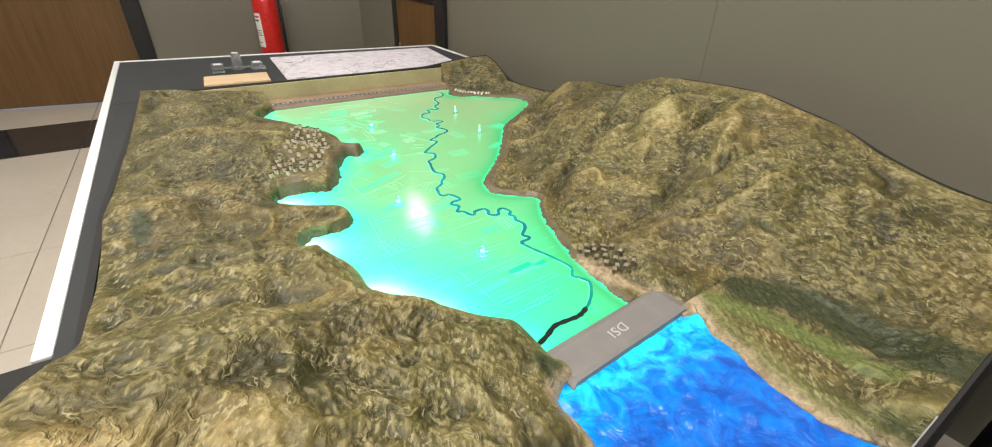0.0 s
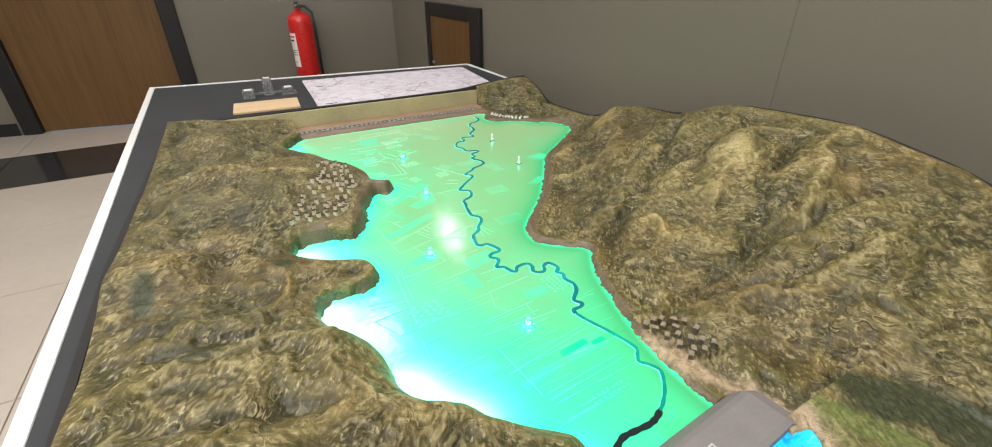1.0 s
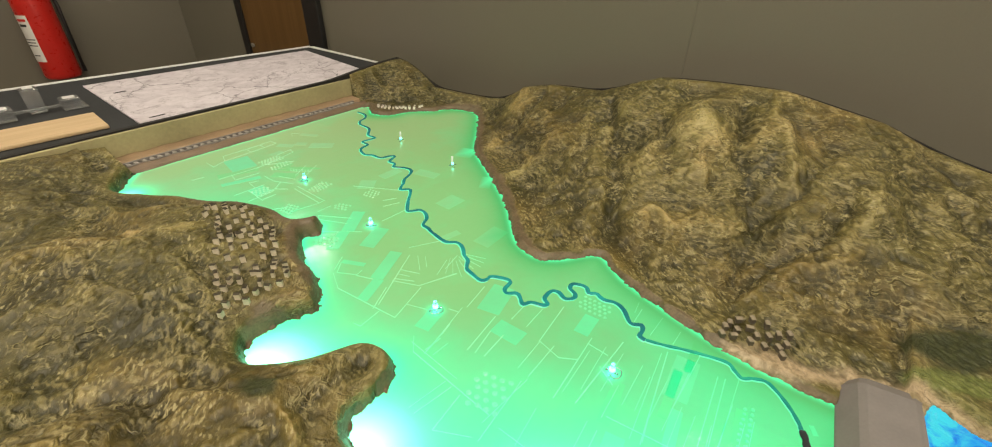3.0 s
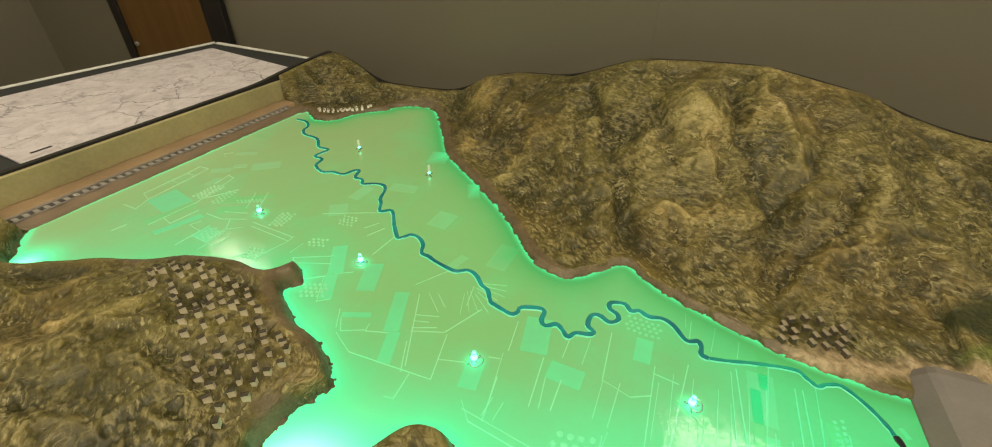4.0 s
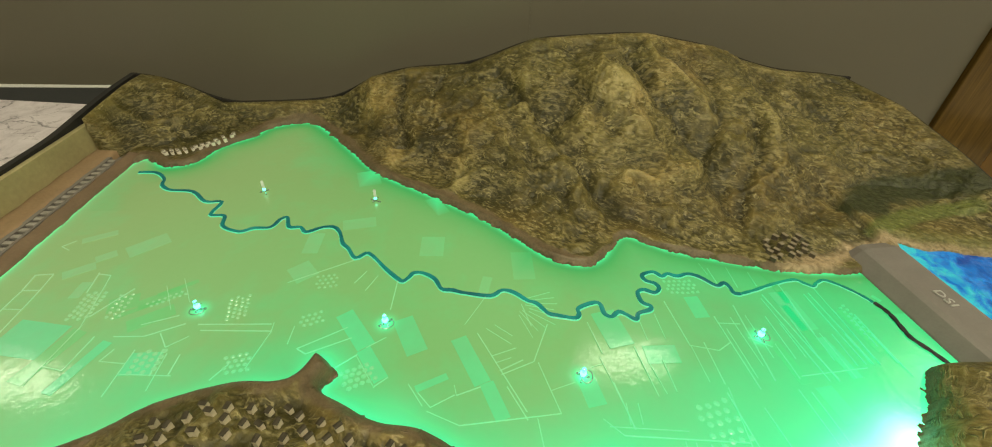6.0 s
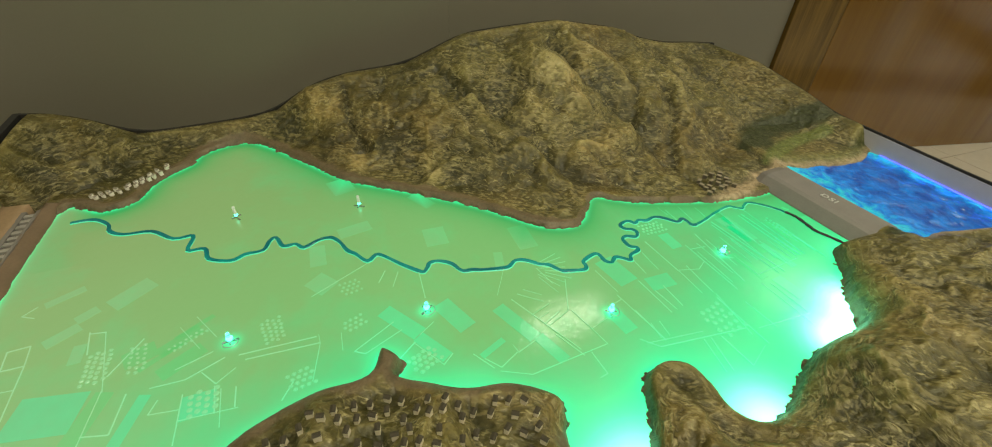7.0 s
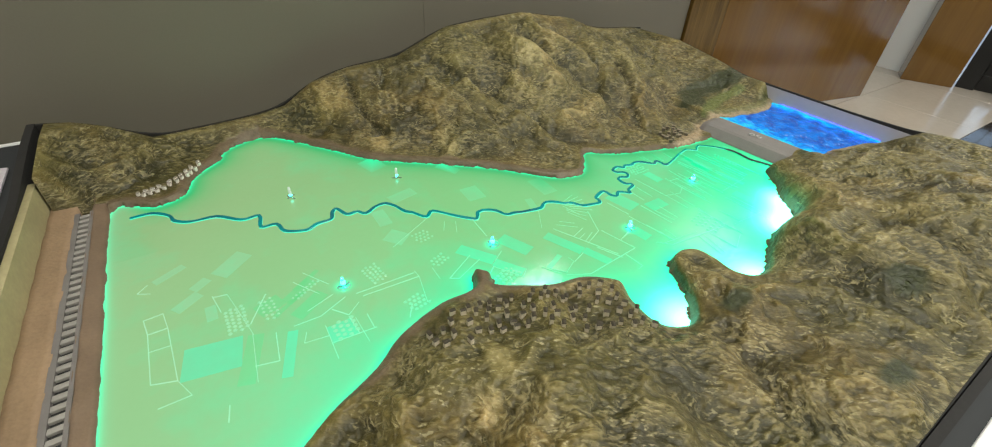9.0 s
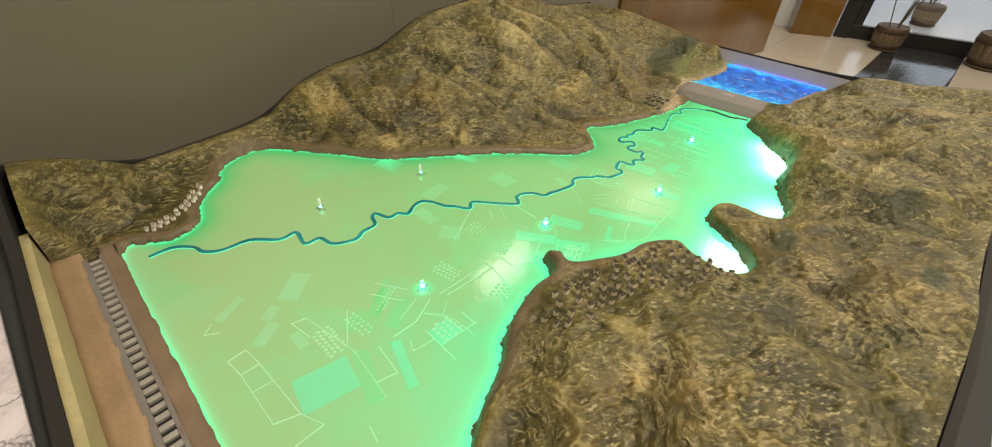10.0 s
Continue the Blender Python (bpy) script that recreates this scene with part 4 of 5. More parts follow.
def fire_extinguisher():
    e = thing("fire_extinguisher", FAR @ pose(0.690, 0.115, 0.265), "red fire extinguisher with a white label hung on the wall", "extinguisher")
    part("cylinder", lathe([(0.05, 0.0), (0.078, 0.006), (0.082, 0.02), (0.082, 0.40), (0.078, 0.425), (0.062, 0.448), (0.036, 0.462), (0.024, 0.468), (0.022, 0.485)], 32), RED, e, "red enamelled cylinder", True)
    part("valve", lathe([(0.018, 0.485), (0.02, 0.49), (0.02, 0.505), (0.013, 0.512), (0.013, 0.522)], 16), METAL, e, "", True)
    part("lever", box(-0.012, -0.02, 0.522, 0.012, 0.075, 0.532, 0.003), BLACK, e)
    part("carry_handle", box(-0.012, -0.02, 0.498, 0.012, 0.085, 0.505, 0.002), BLACK, e)
    part("hose", tube([(0, -0.02, 0.50), (-0.05, -0.035, 0.50), (-0.092, -0.02, 0.46), (-0.100, 0.0, 0.36), (-0.098, 0.0, 0.18), (-0.098, 0.0, 0.02)], 0.010), RUBBER, e, "black rubber hose", True)
    bm = bmesh.new()
    rows = [[bm.verts.new((0.0832 * math.cos(a), 0.0832 * math.sin(a), z)) for a in np.linspace(radians(2), radians(58), 12)] for z in (0.10, 0.33)]
    for i in range(11):
        bm.faces.new((rows[0][i], rows[0][i + 1], rows[1][i + 1], rows[1][i]))
    label = part("label", bm, PAPER, e, "white instruction label with unreadable print", True)
    for k, (z, w) in enumerate(((0.30, 60), (0.275, 45), (0.21, 66), (0.195, 60), (0.18, 64), (0.13, 40))):
        bm = bmesh.new()
        h = 0.012 if k < 2 else 0.005
        rows = [[bm.verts.new((0.0836 * math.cos(a), 0.0836 * math.sin(a), zz)) for a in np.linspace(radians(30 - w * 0.35), radians(30 + w * 0.35), 8)] for zz in (z, z + h)]
        for i in range(7):
            bm.faces.new((rows[0][i], rows[0][i + 1], rows[1][i + 1], rows[1][i]))
        part("print_bar", bm, RED if k == 0 else RUBBER, label)
    part("wall_bracket", box(-0.02, -0.115, 0.36, 0.02, -0.08, 0.42, 0.003), METAL, e)
    return e


fire_extinguisher()


def wood_cladding():
    """The lacquered panels past the end of the grey wall, and the ones beside the entrance."""
    a, b = Vector((1.425, -0.405, 0)), Vector((1.090, -1.95, 0))
    run = (b - a).length
    turn = math.degrees(math.atan2(b.y - a.y, b.x - a.x))
    w = thing("wood_panel_wall", pose(a.x, a.y, 0, 0, 0, turn), "glossy brown lacquered wood veneer partition", "partition", kind="structure")
    part("narrow_panel", box(0.0, 0.0, 0.0, 0.215, 0.05, CEIL, 0.003), NARROW_WOOD, w)
    part("wide_panel", box(0.219, 0.004, 0.0, run, 0.05, CEIL, 0.003), PANEL_WOOD, w)
    c, d = Vector((1.115, -2.60, 0)), Vector((0.875, -2.72, 0))
    turn = math.degrees(math.atan2(d.y - c.y, d.x - c.x))
    v = thing("wood_jamb_panel", pose(c.x, c.y, 0, 0, 0, turn), "brown lacquered wood panel beside the black door frame", "panel", kind="structure")
    part("jamb_panel", box(0.0, 0.0, 0.0, (d - c).length + 0.03, 0.15, CEIL, 0.003), PANEL_WOOD, v)


wood_cladding()


def glass_entrance():
    g = thing("entrance_1", pose(0.86, -2.845, 0, 0, 0, 191), "black framed glass entrance doors", "glass door", kind="structure")
    part("post", box(0.0, -0.06, 0, 0.10, 0.06, 2.25, 0.004), BLACK, g)
    for k in range(2):
        x = 0.10 + k * 1.30
        leaf = part("door_frame", box(x, -0.03, 0.0, x + 1.24, 0.03, 0.10, 0.004), BLACK, g)
        part("stile", box(x, -0.03, 0.101, x + 0.06, 0.03, 2.2, 0.004), BLACK, leaf)
        part("stile", box(x + 1.18, -0.03, 0.101, x + 1.24, 0.03, 2.2, 0.004), BLACK, leaf)
        pane = part("pane", box(x + 0.061, -0.004, 0.101, x + 1.179, 0.004, 2.2), GLASS, leaf)
        pane.visible_shadow = False
        part("post", box(x + 1.242, -0.05, 0, x + 1.298, 0.05, 2.25, 0.004), BLACK, g)
    part("head", box(0.0, -0.06, 2.251, 2.75, 0.06, 2.35, 0.004), BLACK, g)
    out = finish("pavement", box(-4.2, -9.0, -0.006, 3.2, -3.24, 0.0), PAVING)
    tagged(out, "pale grey paving outside the glass doors", "pavement", kind="structure")


glass_entrance()


def pot_plant(x, y, size, seed, label, bulk=1.0):
    rng = random.Random(seed)
    p = thing("pot_plant", pose(x, y, 0, 0, 0, seed * 40) @ Matrix.Scale(0.50 * bulk, 4), label, "plant", "pot plants at the entrance")
    part("saucer", lathe([(0.15, 0), (0.185, 0.010), (0.19, 0.024), (0.17, 0.026)], 28), POT_DARK, p, "", True)
    bulge = [(0.160, 0.027), (0.183, 0.09), (0.197, 0.16), (0.203, 0.22), (0.200, 0.28), (0.192, 0.330)]
    for k in range(18):
        bm = bmesh.new()
        a0, a1 = 2 * math.pi * (k + 0.05) / 18, 2 * math.pi * (k + 0.95) / 18
        rows = [[bm.verts.new((q * math.cos(a), q * math.sin(a), z)) for a, q in ((a0, r), ((a0 + a1) / 2, r + 0.004), (a1, r), (a1, r - 0.014), (a0, r - 0.014))] for r, z in bulge]
        for r, q in zip(rows, rows[1:]):
            for i in range(5):
                bm.faces.new((r[i], r[(i + 1) % 5], q[(i + 1) % 5], q[i]))
        bm.faces.new(rows[0][::-1])
        bm.faces.new(rows[-1])
        bmesh.ops.recalc_face_normals(bm, faces=bm.faces)
        part("stave", bm, POT, p)
    for z0, z1, r0, r1 in ((0.030, 0.105, 0.163, 0.190), (0.245, 0.325, 0.205, 0.195)):
        part("hoop", lathe([(r0 + 0.003, z0), (r0 + 0.007, z0 + 0.004), (r1 + 0.007, z1 - 0.004), (r1 + 0.003, z1)], 36), POT_DARK, p, "dark wide hoop", True)
    part("lining", lathe([(0.140, 0.028), (0.168, 0.10), (0.182, 0.20), (0.180, 0.300)], 28), POT_DARK, p, "", True)
    part("soil", lathe([(0.02, 0.295), (0.178, 0.301), (0.1, 0.309)], 24), SOIL, p)
    for s in range(7):
        a, lean = rng.random() * 6.28, 0.10 + rng.random() * 0.22
        top = Vector((math.cos(a) * lean, math.sin(a) * lean, 0.95 + rng.random() * 0.45 * size))
        root = Vector((math.cos(a) * 0.05, math.sin(a) * 0.05, 0.300))
        mid = root.lerp(top, 0.5) + Vector((0, 0, 0.06))
        part("stem", tube([root, mid, top], 0.006, 6), STEM, p, "", True)
        bm = bmesh.new()
        for q in range(26):
            c = root.lerp(top, 0.62 + 0.45 * rng.random()) + Vector((rng.uniform(-0.09, 0.09), rng.uniform(-0.09, 0.09), rng.uniform(-0.04, 0.08)))
            way = Euler((rng.uniform(-0.9, 0.9), rng.uniform(-0.9, 0.9), rng.random() * 6.28)).to_matrix()
            l, w = 0.05 + rng.random() * 0.05, 0.016 + rng.random() * 0.014
            pts = [(-l, 0, 0), (-l * 0.3, w, 0.006), (l * 0.5, w * 0.8, 0.004), (l, 0, -0.012), (l * 0.5, -w * 0.8, 0.004), (-l * 0.3, -w, 0.006)]
            vs = [bm.verts.new(c + way @ Vector(v)) for v in pts]
            bm.faces.new((vs[0], vs[1], vs[2], vs[3]))
            bm.faces.new((vs[0], vs[3], vs[4], vs[5]))
        tagged(part("foliage", bm, LEAF, p), kind="stuff")
    return p


pot_plant(0.495, -2.715, 1.0, 3, "green leafy plant in a brown barrel pot before the glass")
pot_plant(-0.10, -2.80, 1.2, 5, "bushy plant in a brown barrel pot at the door", 1.3)
pot_plant(0.40, -3.80, 0.6, 8, "green plant in a brown pot outside the glass")


WALL_LAMP_GLOW = glowing("wall_lamp_glow", (1.0, 0.97, 0.95), 38.0, (0.8, 0.8, 0.8))


def wall_lamp(y, z):
    w = thing("wall_lamp", pose(WX, y, z), "slim white wall lamp above the display", "lamp", "wall lamps over the table")
    part("back_plate", box(-0.012, -0.22, -0.06, -0.001, 0.22, 0.06, 0.003), WHITE_LIP, w)
    part("diffuser", box(-0.040, -0.19, -0.010, -0.013, 0.19, 0.010, 0.004), WALL_LAMP_GLOW, w, "glowing diffuser")
    for s in (-0.208, 0.208):
        part("end_cap", box(-0.054, s - 0.006, -0.05, -0.012, s + 0.006, 0.05, 0.002), WHITE_LIP, w)


wall_lamp(0.40, 1.79)
wall_lamp(3.12, 1.80)

# housings for the assumed, unseen ceiling lights
for lx, ly in CEILING_LAMPS:
    c = thing("ceiling_light", pose(lx, ly, CEIL), "unseen square ceiling light panel added for room light", "lamp", "ceiling lights")
    part("frame", box(-0.30, -0.30, -0.045, 0.30, -0.285, -0.001, 0.002), WHITE_LIP, c)
    part("frame", box(-0.30, 0.285, -0.045, 0.30, 0.30, -0.001, 0.002), WHITE_LIP, c)
    part("frame", box(-0.30, -0.284, -0.045, -0.285, 0.284, -0.001, 0.002), WHITE_LIP, c)
    part("frame", box(0.285, -0.284, -0.045, 0.30, 0.284, -0.001, 0.002), WHITE_LIP, c)
    part("diffuser", box(-0.284, -0.284, -0.03, 0.284, 0.284, -0.02), glowing("light_diffuser", (1.0, 0.94, 0.84), 2.2, (0.8, 0.8, 0.8)), c)


# ---- the display table ----
TABLE = [(-0.114, 0.06), (1.335, 0.06), (1.345, 2.60), (-0.118, 2.785)]


def display_table():
    t = thing("display_table", pose(0, 0, 0), "dark grey display table with a white edge and closed base", "table")
    (ax, ay), (bx, by), (cx, cy), (dx, dy) = TABLE
    lip = 0.022
    # board round the sunken model
    part("board", prism([(ax + lip, ay), (X0 - 0.007, ay), (X0 - 0.007, 1.16), (X0 + 0.050, Y1 + 0.034), (-0.098, Y1 + 0.034)], ZT - 0.03, ZT), GREY_TOP, t, "dark grey board beside the relief")
    # the shadow beside the relief is laid on as a thin black strip
    part("shadow_strip", prism([(X0 - 0.020, ay + 0.002), (X0 - 0.0075, ay + 0.002), (X0 - 0.0045, 1.15), (X0 + 0.0465, Y1 + 0.033), (X0 + 0.036, Y1 + 0.033), (X0 - 0.016, 1.15)], ZT + 0.0004, ZT + 0.0022), BOARD_BLACK, t, "black strip standing in for shadow along the relief's edge")
    part("board", prism([(-0.098, Y1 + 0.036), (1.326, Y1 + 0.036), (cx - lip, cy - lip), (dx + lip, dy - lip)], ZT - 0.03, ZT), GREY_TOP, t, "dark grey board under the map")
    part("edge", prism([(ax, 0.730), (ax + lip - 0.001, 0.730), (dx + lip - 0.001, dy - 0.001), (dx, dy)], ZT - 0.06, ZT + 0.003, 0.002), WHITE_LIP, t, "white lacquered edge strip")
    part("edge", prism([(dx + lip, dy - lip + 0.001), (cx - lip, cy - lip + 0.001), (cx, cy), (dx + 0.002, dy)], ZT - 0.06, ZT + 0.0025, 0.002), WHITE_LIP, t, "white lacquered edge strip")
    part("edge", prism([(bx - 0.012, Y1 + 0.036), (bx, Y1 + 0.036), (cx, cy - lip), (cx - lip + 0.002, cy - lip)], ZT - 0.06, ZT + 0.003, 0.002), WHITE_LIP, t, "white lacquered edge strip")
    part("end_block", box(-0.200, ay, 0.0, ax + lip - 0.001, 0.728, ZT + 0.001, 0.003), BOARD_BLACK, t, "black end block under the hills")
    part("end_block", box(-0.190, -0.030, 0.0, 1.330, ay - 0.002, 0.500, 0.004), BOARD_BLACK, t, "black end block below the reservoir")
    # closed base
    part("base_panel", box(-0.10, 0.732, 0.08, -0.085, 2.66, ZT - 0.062, 0.002), WHITE_LIP, t)
    part("base_panel", box(1.29, 0.10, 0.08, 1.305, 2.55, ZT - 0.062, 0.002), WHITE_LIP, t)
    part("base_panel", box(-0.084, 0.10, 0.08, 1.289, 0.115, ZT - 0.062, 0.002), BLACK, t, "black end panel")
    part("base_panel", prism([(-0.084, 2.66), (1.289, 2.535), (1.289, 2.55), (-0.084, 2.675)], 0.08, ZT - 0.062), WHITE_LIP, t)
    part("plinth", box(-0.05, 0.15, 0.0, 1.25, 2.48, 0.079, 0.003), BLACK, t)
    part("inner_floor", box(-0.083, 0.118, 0.40, 1.288, 2.52, 0.42), BOARD_BLACK, t)
    return t


display_table()


def table_things():
    m = thing("relief_map", pose(0.875, 2.285, ZT), "white shaded relief map with thin dark lines on the table", "map")
    bm = prism([(-0.420, -0.272), (0.325, -0.272), (0.388, 0.225), (-0.392, 0.290)], 0.001, 0.006, 0.001)
    part("map_sheet", bm, MAP, m)
    for bx, by, w in ((-0.365, -0.205, 0.040), (-0.345, 0.120, 0.034)):
        part("print_bar", box(bx - w / 2, by - 0.004, 0.0062, bx + w / 2, by + 0.004, 0.0068), GREY_TOP, m)
    p = thing("wood_plaque", pose(0.293, 2.168, ZT, 0, 0, -4), "pale wooden plaque lying before the acrylic stands", "plaque")
    part("plate", box(-0.112, -0.074, 0.001, 0.112, 0.074, 0.010, 0.002), PLAQUE_WOOD, p)
    s = thing("acrylic_stand", pose(0.318, 2.355, ZT, 0, 0, -4) @ Matrix.Scale(0.82, 4), "three small clear acrylic holders joined by a bar", "holder")

    def holder(x, y, w, h):
        bm = box(x - w / 2, y - w / 2, 0.001, x + w / 2, y + w / 2, h, 0.003)
        return part("holder_block", bm, ACRYLIC, s)
    for x, y, w, h in ((-0.085, -0.01, 0.055, 0.040), (0.005, 0.03, 0.045, 0.082), (0.095, 0.02, 0.055, 0.034)):
        b = holder(x, y, w, h)
        part("socket", box(x - w * 0.3, y - w * 0.3, h + 0.0005, x + w * 0.3, y + w * 0.3, h + 0.002), WHITE_LIP, b)
    part("bar", box(-0.10, 0.004, 0.012, 0.11, 0.012, 0.020, 0.001), ACRYLIC, s)
    part("foot_plate", box(0.065, -0.025, 0.001, 0.135, 0.065, 0.006, 0.001), ACRYLIC, s)


table_things()


# ---- the relief model ----
MODEL = thing("relief_model", pose(0, 0, 0), "painted terrain model with a glowing green plain, river and dam", "terrain model")
build_relief(MODEL)


def cut_board(name, along, heights, place, thick, axis, base):
    """An upright board whose top follows the ground's cut edge."""
    bm = bmesh.new()
    fine = np.linspace(along[0], along[-1], 90)
    tops = np.interp(fine, along, heights)
    tops = np.convolve(np.pad(tops, 2, "edge"), np.ones(5) / 5, "valid")
    rows = []
    for a, h in zip(fine, tops):
        corners = ((place, base), (place, h), (place + thick, h), (place + thick, base))
        rows.append([bm.verts.new((p + float(west_skew(p, a)), a, z) if axis == "y" else (a, p + float(north_skew(a, p)), z)) for p, z in corners])
    for r, q in zip(rows, rows[1:]):
        for i in range(4):
            bm.faces.new((r[i], r[(i + 1) % 4], q[(i + 1) % 4], q[i]))
    bm.faces.new(rows[0])
    bm.faces.new(rows[-1][::-1])
    bmesh.ops.recalc_face_normals(bm, faces=bm.faces)
    return part(name, bm, BOARD_BLACK, MODEL, "black edge board cut to the hills' outline")


cut_board("edge_board", BACK_Y, [z + 0.0045 for z in BACK_Z], X1 + 0.0005, 0.008, "y", 0.425)
cut_board("edge_board", [-0.004] + FAR_X[1:], [max(z, 0.558) + 0.001 for z in FAR_Z], Y1 + 0.0165, 0.014, "x", 0.425)
cut_board("edge_board", NEAR_X, [z + 0.003 for z in NEAR_Z], Y0 - 0.0050, 0.0045, "x", 0.425)
cut_board("edge_board", LEFT_Y, [z - 0.004 for z in LEFT_Z], X0 - 0.0035, 0.003, "y", 0.425)


def light_attributes(mesh, vx, vy):
    """Masks for the sheet: darker green east rim, lit rims, and how far the shore lamps reach."""
    dist = -signed_distance(vx, vy, PLAIN_LINE)
    off = np.maximum(dist, 0)
    eastern = vx > 0.55 + 0.3 * step(1.0, 1.6, vy)
    north = step(1.78, 1.87, vy)
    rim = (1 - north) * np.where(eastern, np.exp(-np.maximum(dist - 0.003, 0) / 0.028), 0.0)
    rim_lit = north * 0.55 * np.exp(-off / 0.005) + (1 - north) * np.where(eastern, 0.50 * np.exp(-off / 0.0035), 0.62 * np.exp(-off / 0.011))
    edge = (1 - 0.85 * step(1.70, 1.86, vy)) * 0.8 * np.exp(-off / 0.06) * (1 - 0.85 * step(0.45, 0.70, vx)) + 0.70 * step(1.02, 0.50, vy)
    for name, values in (("rim", rim), ("rim_lit", rim_lit), ("edge_light", edge)):
        a = mesh.attributes.new(name, "FLOAT", "POINT")
        a.data.foreach_set("value", np.clip(values, 0, 1).astype(np.float32))


def lit_part(name, bm, mat):
    """An engraved piece that takes the light of the sheet around it."""
    ob = part(name, bm, mat, MODEL)
    co = np.array([v.co[:] for v in ob.data.vertices])
    light_attributes(ob.data, co[:, 0], co[:, 1])
    return ob


def plain_sheet():
    pitch = 0.004
    xs, ys = np.arange(0.20, 1.26, pitch), np.arange(0.42, 1.90, pitch)
    gx, gy = np.meshgrid(xs, ys)
    d = signed_distance(gx, gy, PLAIN_LINE)
    keep = (d < 0.02)
    ny, nx = gx.shape
    index = np.arange(nx * ny).reshape(ny, nx)
    quads = np.stack([index[:-1, :-1], index[:-1, 1:], index[1:, 1:], index[1:, :-1]], -1)
    faces = quads[keep[:-1, :-1] & keep[1:, 1:]]
    used = np.unique(faces)
    remap = np.full(nx * ny, -1)
    remap[used] = np.arange(len(used))
    verts = np.stack([gx.ravel(), gy.ravel(), np.full(nx * ny, ZP)], 1)[used]
    mesh = bpy.data.meshes.new("plain_sheet")
    mesh.from_pydata(verts.tolist(), [], remap[faces].tolist())
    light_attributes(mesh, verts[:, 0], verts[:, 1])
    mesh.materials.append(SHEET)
    ob = new("plain_sheet", mesh)
    ob.parent = MODEL
    return tagged(ob, "backlit green translucent sheet with engraved fields")


plain_sheet()


def ribbon(line, width, z, mat, name, label="", lift=0.0012):
    """A thin strip with a bevelled section along a plan line."""
    bm = bmesh.new()
    rows = []
    for i, p in enumerate(line):
        a, b = line[max(i - 1, 0)], line[min(i + 1, len(line) - 1)]
        t = b - a
        t = t / (np.hypot(*t) + 1e-9)
        nrm = np.array((-t[1], t[0]))
        w = width * (0.85 + 0.3 * abs(math.sin(i * 0.37)))
        rows.append([bm.verts.new((*(p + nrm * s * w / 2), z + h)) for s, h in ((-1, 0), (-0.75, lift), (0.75, lift), (1, 0))])
    for r, q in zip(rows, rows[1:]):
        for i in range(3):
            bm.faces.new((r[i], r[i + 1], q[i + 1], q[i]))
    bmesh.ops.recalc_face_normals(bm, faces=bm.faces)
    return part(name, bm, mat, MODEL, label)


RIVER_UPPER = [(0.988, 1.835), (0.986, 1.797), (0.962, 1.770), (0.938, 1.762), (0.919, 1.736), (0.913, 1.690), (0.877, 1.651), (0.875, 1.619), (0.834, 1.623), (0.829, 1.596),
               (0.798, 1.587), (0.780, 1.551), (0.790, 1.528), (0.791, 1.500), (0.814, 1.490), (0.821, 1.478), (0.791, 1.466), (0.790, 1.446), (0.776, 1.432), (0.788, 1.408),
               (0.789, 1.385), (0.772, 1.371), (0.743, 1.361), (0.728, 1.348), (0.703, 1.331), (0.714, 1.310), (0.672, 1.275), (0.645, 1.249), (0.650, 1.239), (0.663, 1.230),
               (0.662, 1.214), (0.647, 1.194), (0.625, 1.183), (0.622, 1.165), (0.615, 1.147), (0.608, 1.107), (0.619, 1.088), (0.614, 1.070)]
RIVER_BENDS = [(0.597, 1.051), (0.589, 1.035), (0.577, 1.027), (0.568, 1.020), (0.563, 1.003), (0.559, 0.982), (0.566, 0.975), (0.578, 0.973), (0.588, 0.949), (0.585, 0.938),
               (0.566, 0.936), (0.559, 0.927), (0.568, 0.914), (0.561, 0.901), (0.553, 0.890), (0.564, 0.883), (0.570, 0.864), (0.578, 0.860), (0.587, 0.872), (0.608, 0.872),
               (0.613, 0.860), (0.606, 0.844), (0.616, 0.834), (0.626, 0.837), (0.633, 0.850), (0.647, 0.852), (0.653, 0.832), (0.643, 0.820), (0.649, 0.809), (0.643, 0.794),
               (0.647, 0.775), (0.639, 0.757), (0.618, 0.737), (0.624, 0.723), (0.614, 0.717), (0.602, 0.716), (0.599, 0.706)]
RIVER_SOUTH = [(0.599, 0.706), (0.606, 0.680), (0.617, 0.648), (0.628, 0.602), (0.619, 0.587), (0.612, 0.576), (0.620, 0.565), (0.625, 0.547), (0.606, 0.523), (0.584, 0.506),
               (0.573, 0.501)]
RIVER_DARK = [(0.573, 0.500), (0.558, 0.494), (0.544, 0.492), (0.520, 0.494), (0.502, 0.494), (0.480, 0.484), (0.458, 0.476)]
main = smooth_line(RIVER_UPPER + RIVER_BENDS, 4)
wander = np.linspace(0, 1, len(main))
main = main + 0.0012 * np.stack([fractal(wander, wander * 0 + 0.3, 60, 51, 2), fractal(wander, wander * 0 + 0.6, 60, 52, 2)], 1)
south = smooth_line(RIVER_SOUTH, 10)
ribbon(main - np.array((0.0026, 0.0)), 0.0066, ZP + 0.0004, RIVER_EDGE, "river_edge", "bright cyan light line along the river bank", 0.0004)
ribbon(main, 0.0068, ZP + 0.0010, RIVER, "river", "dark teal winding river line")
ribbon(south - np.array((0.0020, 0.0)), 0.0054, ZP + 0.0004, RIVER_EDGE, "river_edge", "bright cyan light line along the river bank", 0.0004)
ribbon(south, 0.0048, ZP + 0.0010, RIVER_THIN, "river", "dark teal river line towards the dam")
ribbon(smooth_line(RIVER_DARK, 10), 0.0082, ZP + 0.0012, RIVER_BLACK, "river", "black river stretch below the dam")


